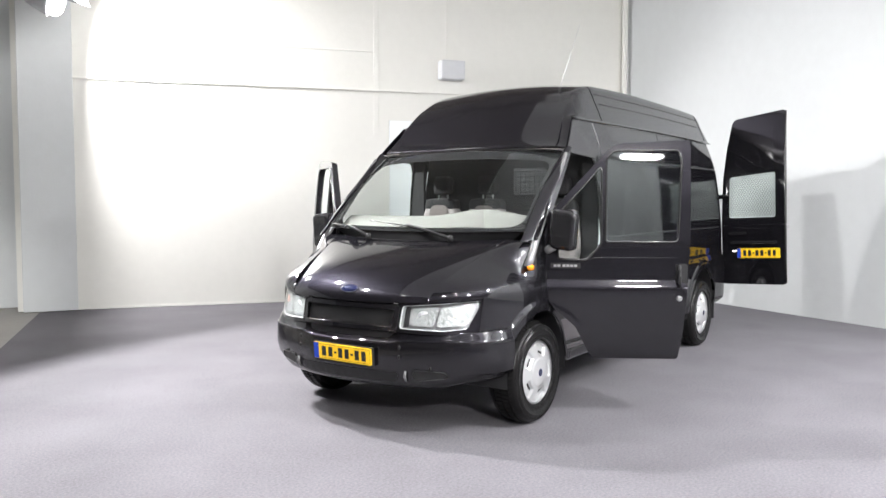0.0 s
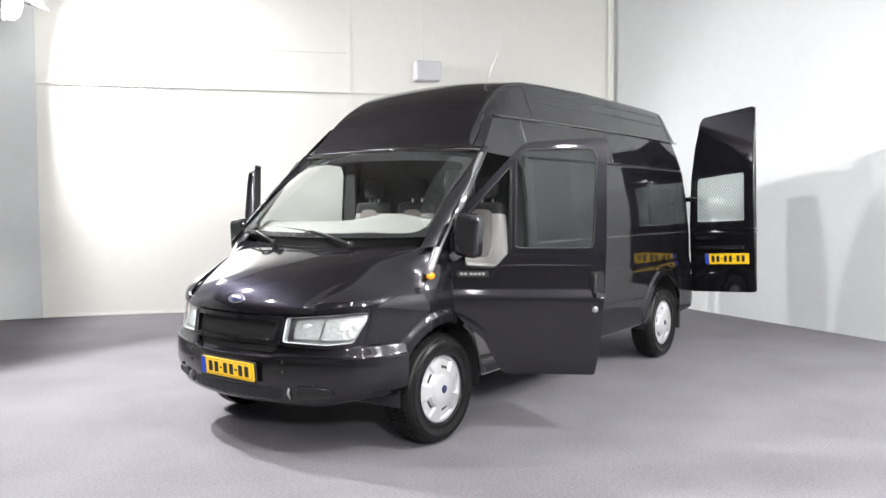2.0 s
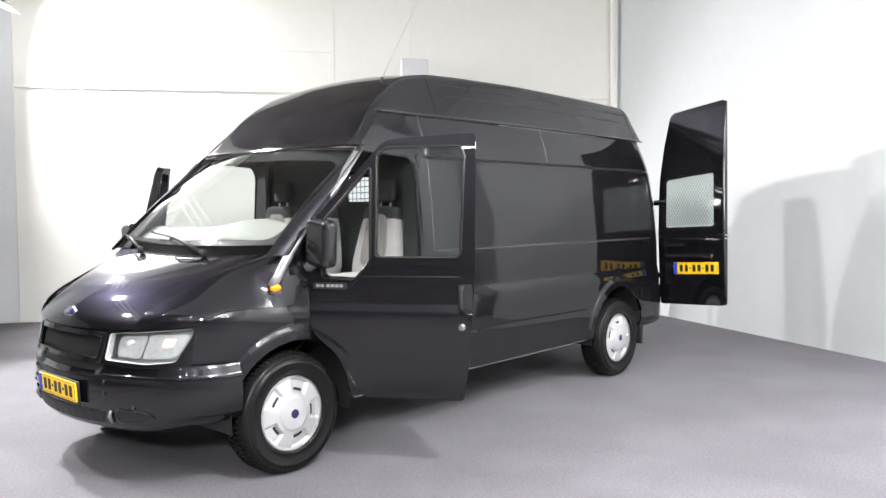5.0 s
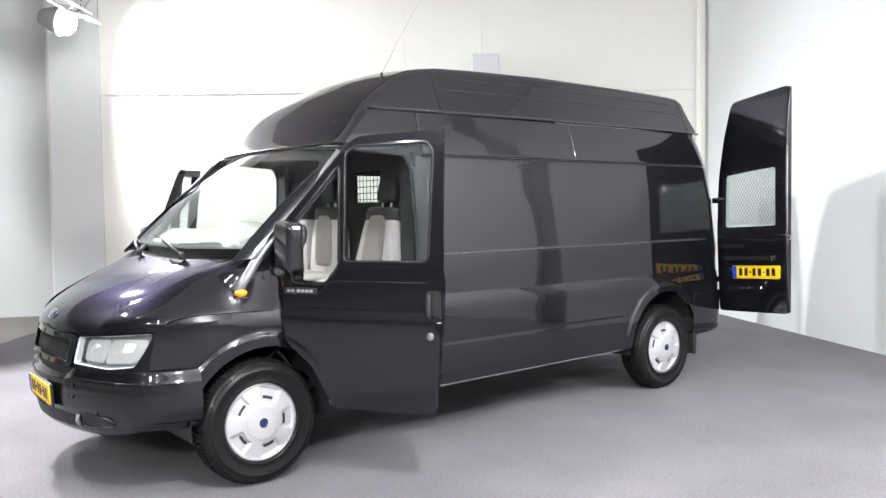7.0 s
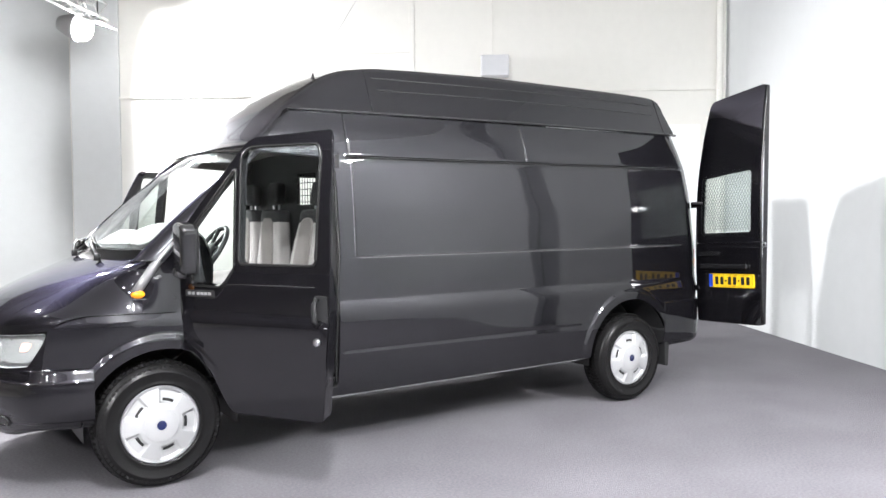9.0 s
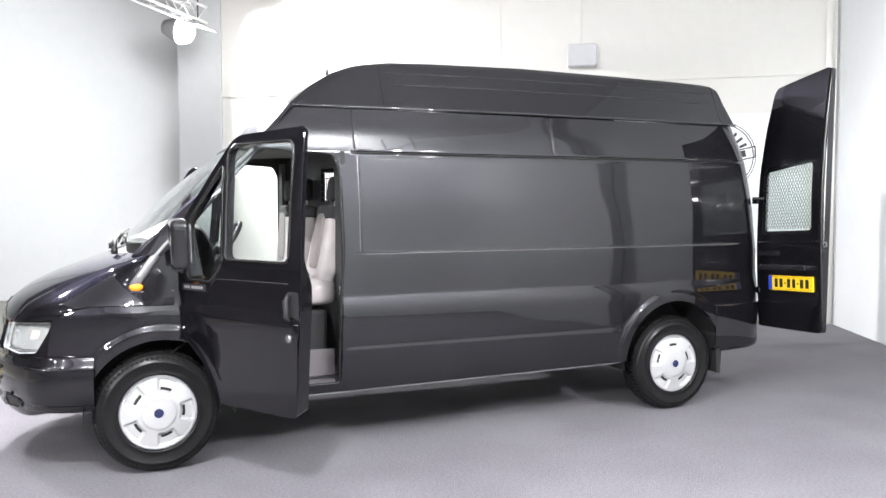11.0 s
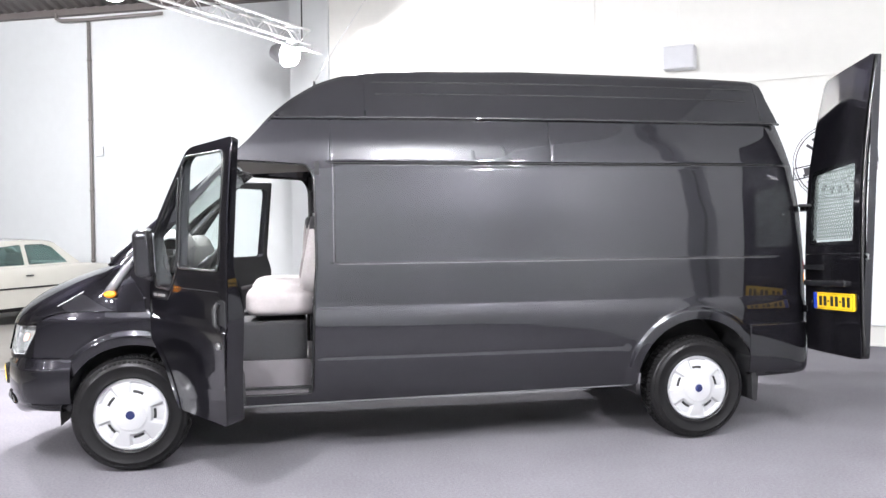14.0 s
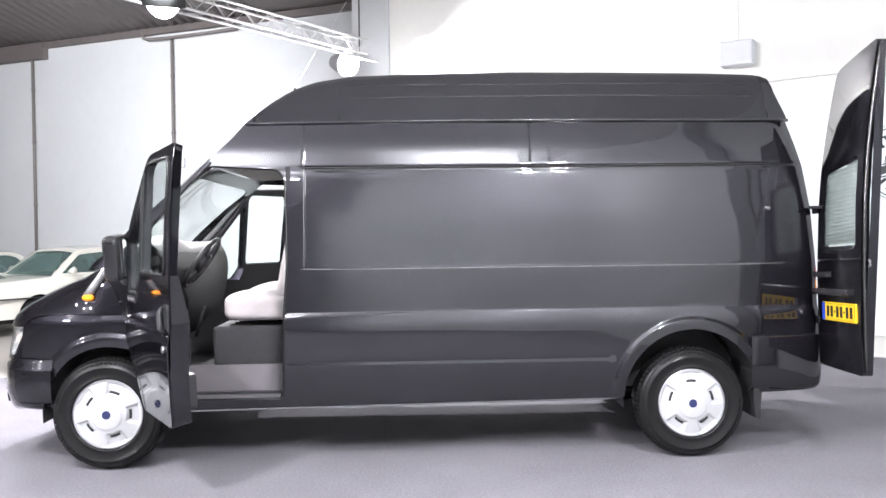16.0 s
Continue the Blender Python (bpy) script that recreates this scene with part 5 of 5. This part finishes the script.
# ---------------------------------------------------------------- inside the cab
part("cab_floor", box((-0.10, -0.84, 0.47), (1.20, 0.84, 0.52)), PLASTIC, van, smooth=False)
for sgn in (-1, 1):
    part("entry_step", box((0.50, min(sgn * 0.82, sgn * 0.96), 0.425), (1.08, max(sgn * 0.82, sgn * 0.96), 0.455)), TRIM, van, "grey ribbed entry step", smooth=False)
    part("step_riser", box((0.46, min(sgn * 0.865, sgn * 0.885), 0.42), (1.10, max(sgn * 0.865, sgn * 0.885), 0.640)), TRIM, van, "grey plastic step side", smooth=False)
part("bulkhead", cut_sheet([(-0.88, 0.50), (0.88, 0.50), (0.86, 1.6), (0.78, 2.05), (0.70, 2.42), (-0.70, 2.42), (-0.78, 2.05), (-0.86, 1.6)], [rounded([(-0.42, 1.61), (-0.10, 1.61), (-0.10, 1.84), (-0.42, 1.84)], 0.02)], lambda y, z: (1.235, y, z), lambda y, z: (-1, 0, 0), np.arange(-0.9, 0.9, 0.1), np.arange(0.5, 2.5, 0.1), 0.02, 0.03), PLASTIC, van, "dark cab bulkhead with a barred window", smooth=False)
bm = bmesh.new()
for y in np.arange(-0.40, -0.10, 0.045):
    tube([(1.225, y, 1.60), (1.225, y, 1.85)], 0.003, 4, bm)
for z in np.arange(1.63, 1.85, 0.045):
    tube([(1.225, -0.43, z), (1.225, -0.09, z)], 0.003, 4, bm)
part("bulkhead_grille", bm, PLASTIC, van, "dark wire grid in the bulkhead window")
part("headlining", sheet(lambda u, v: (0.60 + 0.63 * u, 0.84 * (2 * v - 1), 1.955 + 0.03 * u + 0.02 * (1 - (2 * v - 1) ** 2)), 8, 16, 0.01), HEADLINER, van, "grey-brown cab headlining")
part("cargo_floor", box((3.26, -0.58, 0.56), (4.55, 0.58, 0.60), box((1.24, -0.88, 0.56), (3.259, 0.88, 0.60))), TRIM, van, smooth=False)


def dash_point(u, v):
    prof = [(0.10, 0.70), (0.20, 0.80), (0.30, 1.00), (0.33, 1.25), (0.27, 1.392), (0.11, 1.410), (-0.085, 1.325)]
    s = 2 * v - 1
    p = curve_at(prof, u)
    hump = 0.055 * math.exp(-(((s * 0.83 + 0.40) / 0.26) ** 2)) * sstep(0.5, 0.75, u) * (1 - 0.5 * sstep(0.85, 1.0, u))
    return (p[0] + 0.16 * s * s * sstep(0.6, 1.0, u) + 0.4 * hump, 0.89 * s, p[1] + hump)


part("dashboard", sheet(lambda u, v: dash_point(0.60 + 0.40 * u, v), 24, 48, 0.02), DASH, van, "pale grey moulded dashboard top")
part("dashboard_face", sheet(lambda u, v: dash_point(0.598 * u, v), 24, 48, 0.02), PLASTIC, van, "black dashboard face")
part("instrument_hood", tube([(0.20, -0.56, 1.19), (0.20, -0.52, 1.265), (0.20, -0.40, 1.29), (0.20, -0.28, 1.265), (0.20, -0.24, 1.19)], 0.02, 8), PLASTIC, van)
wheelm = pose(0.465, -0.43, 1.295, 0, -55, 0)
stw = part("steering_wheel", tube([(0.195 * math.cos(a), 0.195 * math.sin(a), 0.0) for a in np.linspace(0, 2 * math.pi, 41)[:-1]], 0.016, 10, closed=True), PLASTIC, van, "black four-spoke steering wheel", at=wheelm)
bm = lathe([(0.075, -0.03), (0.08, 0.0), (0.06, 0.025), (0.004, 0.03)], 24, "z")
for a in (25, 155, 215, 325):
    tube([(0.06 * math.cos(radians(a)), 0.06 * math.sin(radians(a)), 0.0), (0.19 * math.cos(radians(a)), 0.19 * math.sin(radians(a)), 0.0)], 0.014, 6, bm)
part("wheel_boss", bm, PLASTIC, stw)
part("steering_column", tube([(0.455, -0.43, 1.28), (0.20, -0.43, 1.05)], 0.045, 10), PLASTIC, van)
part("gear_lever", tube([(0.30, 0.02, 0.72), (0.36, 0.02, 0.95)], 0.014, 8), PLASTIC, van)
for y in (-0.52, -0.40, -0.28):
    part("pedal", box((0.16, y - 0.035, 0.60), (0.19, y + 0.035, 0.68)), PLASTIC, van, smooth=False)


def cushion(lo, hi, bulge, segs=10):
    """A stuffed pad: a box with rounded, swollen sides."""
    bm = bmesh.new()
    c, h = (Vector(lo) + Vector(hi)) / 2, (Vector(hi) - Vector(lo)) / 2
    bmesh.ops.create_cube(bm, size=2)
    bmesh.ops.subdivide_edges(bm, edges=bm.edges, cuts=segs, use_grid_fill=True)
    for v in bm.verts:
        p = v.co.copy()
        q = Vector((math.copysign(abs(p.x), p.x), p.y, p.z))
        n = 5.0
        r = (abs(q.x) ** n + abs(q.y) ** n + abs(q.z) ** n) ** (1 / n)
        q = q / r
        v.co = Vector((c.x + h.x * q.x, c.y + h.y * q.y, c.z + h.z * q.z + bulge * (1 - q.x ** 2) * (1 - q.y ** 2) * (q.z > 0.3)))
    bmesh.ops.recalc_face_normals(bm, faces=bm.faces)
    return bm


def tapered(bm, top, amount):
    """Narrows a back pad towards its top."""
    for v in bm.verts:
        v.co.y *= 1 - amount * max(v.co.z / top, 0.0) ** 1.4
    return bm


def seat(y, width, double=False):
    ob = part("seat", box((0.62, y - width / 2 + 0.03, 0.52), (1.08, y + width / 2 - 0.03, 0.88)), DARKFABRIC, van, "grey cloth cab seat on a black base", smooth=False)
    soft(ob, 0.02)
    part("cushion", cushion((0.68, y - width / 2, 0.91), (1.16, y + width / 2, 1.090), 0.02), FABRIC, ob, "light grey cloth seat cushion")
    for k in ((0.0,) if not double else (-0.24, 0.24)):
        w = width - 0.02 if not double else width / 2 - 0.01
        lean = pose(1.13, y + k, 1.03, 0, 3, 0) if double else pose(1.075, y + k, 1.03, 0, 11, 0)
        part("backrest", tapered(cushion((-0.06, -w / 2, 0.0), (0.06, w / 2, 0.54), 0.0), 0.54, 0.34), FABRIC, ob, "light grey cloth backrest", at=lean)
        part("back_insert", tapered(cushion((-0.072, -w / 2 + 0.10, 0.10), (0.0, w / 2 - 0.10, 0.50), 0.0, 6), 0.54, 0.30), TAUPEFABRIC, ob, "taupe cloth middle panel", at=lean)
        part("back_cap", tapered(cushion((-0.064, -w / 2 - 0.002, 0.44), (0.064, w / 2 + 0.002, 0.548), 0.0, 6), 0.54, 0.34), DARKFABRIC, ob, "dark cloth top of the backrest", at=lean)
        part("headrest", cushion((-0.040, -0.090, 0.58), (0.045, 0.090, 0.75), 0.0, 6), DARKFABRIC, ob, "dark headrest", at=lean)
        for d in (-0.05, 0.05):
            part("headrest_post", tube([(0.005, d, 0.52), (0.005, d, 0.61)], 0.008, 6), STEEL, ob, at=lean)
    return ob


seat(-0.57, 0.50)
seat(0.36, 0.98, True)
part("b_post_trim", box((1.135, -0.935, 0.50), (1.165, -0.80, 1.92)), PLASTIC, van, smooth=False)
part("b_post_trim", box((1.135, 0.80, 0.50), (1.165, 0.935, 1.92)), PLASTIC, van, smooth=False)
part("door_striker", tube([(1.15, -0.945, 1.005), (1.118, -0.965, 1.005), (1.118, -0.965, 1.045), (1.15, -0.945, 1.045)], 0.010, 6), STEEL, van, "steel door striker")
for sgn in (-1, 1):
    part("door_seal", tube([(x, sgn * (half_width(x, z) - 0.016), z) for x, z in DOOR_HOLE], 0.011, 6, closed=True), SEAL, van, "black rubber door seal")

# ---------------------------------------------------------------- wipers, aerial
for base, tip in (((-0.205, -0.40, 1.285), tuple(screen(0.15, 0.74) + np.array((-0.012, 0, 0.014)))), ((-0.205, 0.36, 1.285), tuple(screen(0.10, 0.985) + np.array((-0.012, 0, 0.014))))):
    b, t = Vector(base), Vector(tip)
    mid = b.lerp(t, 0.5) + Vector((-0.02, 0, 0.035))
    wp = part("wiper", tube([b, b.lerp(mid, 0.6) + Vector((-0.01, 0, 0.01)), mid, b.lerp(t, 0.62)], [0.014, 0.011, 0.009, 0.006], 6), PLASTIC, van, "black windscreen wiper")
    part("blade", tube([b.lerp(t, 0.25) + Vector((0.0, 0, 0.016)), b.lerp(t, 0.6) + Vector((-0.01, 0, 0.022)), t], 0.006, 6), SEAL, wp)
    part("pivot", lathe([(0.020, -0.02), (0.020, 0.02), (0.008, 0.026)], 14, "z"), PLASTIC, wp, at=Matrix.Translation(b))
aer = part("aerial", tube([(1.146, -0.579, 2.42), (1.152, -0.581, 2.49)], [0.014, 0.008], 8), PLASTIC, van, "thin whip aerial on the roof")
part("whip", tube([(1.152, -0.581, 2.485), (1.33, -0.585, 2.78), (1.52, -0.585, 3.08)], [0.0032, 0.0024, 0.0016], 5), STEEL, aer)


# ---------------------------------------------------------------- two old cream saloons behind


def car_skin(parent, mat):
    """Body: the lower hull with its arches, and the glasshouse above the belt line."""
    belt = [(-2.15, 0.80), (-2.05, 0.85), (-1.2, 0.905), (-0.95, 0.925), (1.25, 0.965), (2.05, 0.905), (2.15, 0.86)]
    def hull(u, v):
        x = -2.17 + 4.34 * u
        s = 2 * v - 1
        top = float(np.interp(x, [p[0] for p in belt], [p[1] for p in belt]))
        half = 0.80 * (1 - 0.10 * abs(x / 2.17) ** 6)
        a = abs(s)
        if a < 0.5:
            return (x, half * 0.93 * s / 0.5, top + 0.012 * (1 - (a / 0.5) ** 2))
        f = (a - 0.5) / 0.5
        z = top - 0.05 * min(1, f * 5) - max(0, f - 0.2) / 0.8 * (top - 0.05 - 0.28)
        for cx in (-1.27, 1.29):
            d = abs(x - cx)
            if d < 0.35:
                z = max(z, 0.30 + math.sqrt(0.35 ** 2 - d ** 2))
        y = half * (0.93 + 0.07 * min(1, f * 3)) - 0.05 * max(0, f - 0.6)
        return (x, y * (1 if s > 0 else -1), z)
    return part("body", sheet(hull, 120, 40, 0.0), mat, parent, "cream painted car body")


def saloon(m, name="saloon_car"):
    car = thing(name, "old cream saloon car parked on the concrete", "car", "parked cars", at=m)
    car_skin(car, CREAM)
    def house(u, v, grow=0.0):
        pts = [(-1.02, 0.915), (-0.45, 1.33), (-0.28, 1.375), (0.1, 1.40), (0.55, 1.385), (0.78, 1.33), (1.25, 0.96)]
        p = curve_at(pts, u)
        s = 2 * v - 1
        h = (p[1] - 0.92) / 0.48
        return (p[0], (0.70 - 0.16 * max(h, 0)) * s, p[1] - 0.03 * s * s * max(h, 0))
    part("windscreen", sheet(lambda u, v: house(0.02 + 0.135 * u, 0.05 + 0.9 * v), 8, 10, 0.006, flip=True), CARGLASS, car, "dark green tinted windscreen")
    part("roof", sheet(lambda u, v: house(0.165 + 0.66 * u, v), 20, 14, 0.02, flip=True), CREAM, car)
    part("rear_window", sheet(lambda u, v: house(0.84 + 0.135 * u, 0.05 + 0.9 * v), 8, 10, 0.006, flip=True), CARGLASS, car)
    for sg in (-1, 1):
        side = lambda x, z: (x, sg * (0.715 - 0.33 * (z - 0.92)), z)
        nrm = lambda x, z: (0, sg, 0.33)
        frame_out = [(-1.02, 0.915), (-0.47, 1.335), (-0.28, 1.37), (0.55, 1.375), (0.78, 1.325), (1.25, 0.955)]
        w1 = rounded([(-0.80, 0.965), (-0.40, 1.275), (0.08, 1.315), (0.08, 0.97)], 0.03)
        w2 = rounded([(0.15, 0.972), (0.15, 1.315), (0.54, 1.315), (0.70, 1.27), (0.98, 0.985)], 0.03)
        part("side_frame", cut_sheet(frame_out, [w1, w2], side, nrm, [], [], 0.03, 0.02), CREAM, car)
        for w in (w1, w2):
            part("side_window", cut_sheet(w, [], lambda x, z: (x, sg * (0.70 - 0.33 * (z - 0.92)), z), nrm, [], [], 0.004, 0.02), CARGLASS, car, "green tinted side glass")
        part("rub_strip", tube([(x, sg * 0.806, 0.60) for x in np.linspace(-2.0, 2.0, 12)], 0.014, 6), PLASTIC, car, "black rubbing strip")
        mirror = tube([(-0.72, sg * 0.78, 0.99), (-0.70, sg * 0.90, 1.02)], [0.03, 0.06], 8)
        part("door_mirror", mirror, CREAM, car)
        part("door_handle", tube([(0.0, sg * 0.812, 0.80), (0.14, sg * 0.812, 0.80)], 0.012, 6), PLASTIC, car)
        part("tail_lamp", prism(rounded([(2.02, 0.66), (2.165, 0.66), (2.155, 0.84), (2.05, 0.84)], 0.02), "y", sg * 0.50, sg * 0.792), REDLENS, car, "red tail lamp", smooth=False)
        part("corner_lamp", prism(rounded([(-2.16, 0.62), (-2.04, 0.62), (-2.06, 0.78), (-2.14, 0.78)], 0.015), "y", sg * 0.66, sg * 0.772), AMBER, car, "amber corner indicator", smooth=False)
        for y in (0.34, 0.53):
            part("headlight", lathe([(0.075, 0.02), (0.08, -0.012), (0.05, -0.03), (0.004, -0.036)], 20, "x"), LENS, car, "round headlight", at=pose(-2.17, sg * y, 0.70))
        for cx in (-1.27, 1.29):
            wh = part("wheel", lathe([(0.05, 0.07), (0.20, 0.08), (0.27, 0.085), (0.305, 0.06), (0.305, -0.06), (0.27, -0.085), (0.20, -0.075), (0.05, -0.05)], 36, "y"), RUBBER, car, "black tyre", at=pose(cx, sg * 0.72, 0.305))
            part("rim", lathe([(0.195, 0.0), (0.20, -0.012), (0.17, -0.006), (0.12, 0.012), (0.06, -0.006), (0.004, -0.008)] if sg < 0 else [(0.195, 0.0), (0.20, 0.012), (0.17, 0.006), (0.12, -0.012), (0.06, 0.006), (0.004, 0.008)], 30, "y"), GOLD, wh, "gold cross-spoke rim", at=pose(0, sg * 0.082, 0))
    part("grille", box((-2.185, -0.66, 0.60), (-2.12, 0.66, 0.79)), PLASTIC, car, "black front grille", smooth=False)
    soft(part("front_bumper", box((-2.24, -0.80, 0.44), (-2.10, 0.80, 0.54)), PLASTIC, car, "black front bumper", smooth=False), 0.02)
    soft(part("rear_bumper", box((2.10, -0.80, 0.46), (2.25, 0.80, 0.56)), PLASTIC, car, "black rear bumper", smooth=False), 0.02)
    part("apron", box((-2.18, -0.74, 0.24), (-2.10, 0.74, 0.46)), CREAM, car, smooth=False)
    part("cabin", box((-0.9, -0.66, 0.40), (1.1, 0.66, 0.90)), DARKFABRIC, car, "dark cabin", smooth=False)
    for y in (-0.34, 0.34):
        part("seat", cushion((0.15, y - 0.24, 0.75), (0.32, y + 0.24, 1.18), 0.0, 6), DARKFABRIC, car, "dark car seat")
    part("underside", box((-1.9, -0.62, 0.20), (1.9, 0.62, 0.34)), PLASTIC, car, smooth=False)
    return car


CARGLASS = material("car_glass", (0.30, 0.42, 0.40), 0.02, transmission=0.85, ior=1.2, spec=0.7)
first = saloon(pose(-3.80, 8.10, 0, 0, 0, 57) @ Matrix.Scale(0.95, 4))
copy_thing(first, pose(-6.05, 8.75, 0, 0, 0, 57) @ Matrix.Scale(0.95, 4))
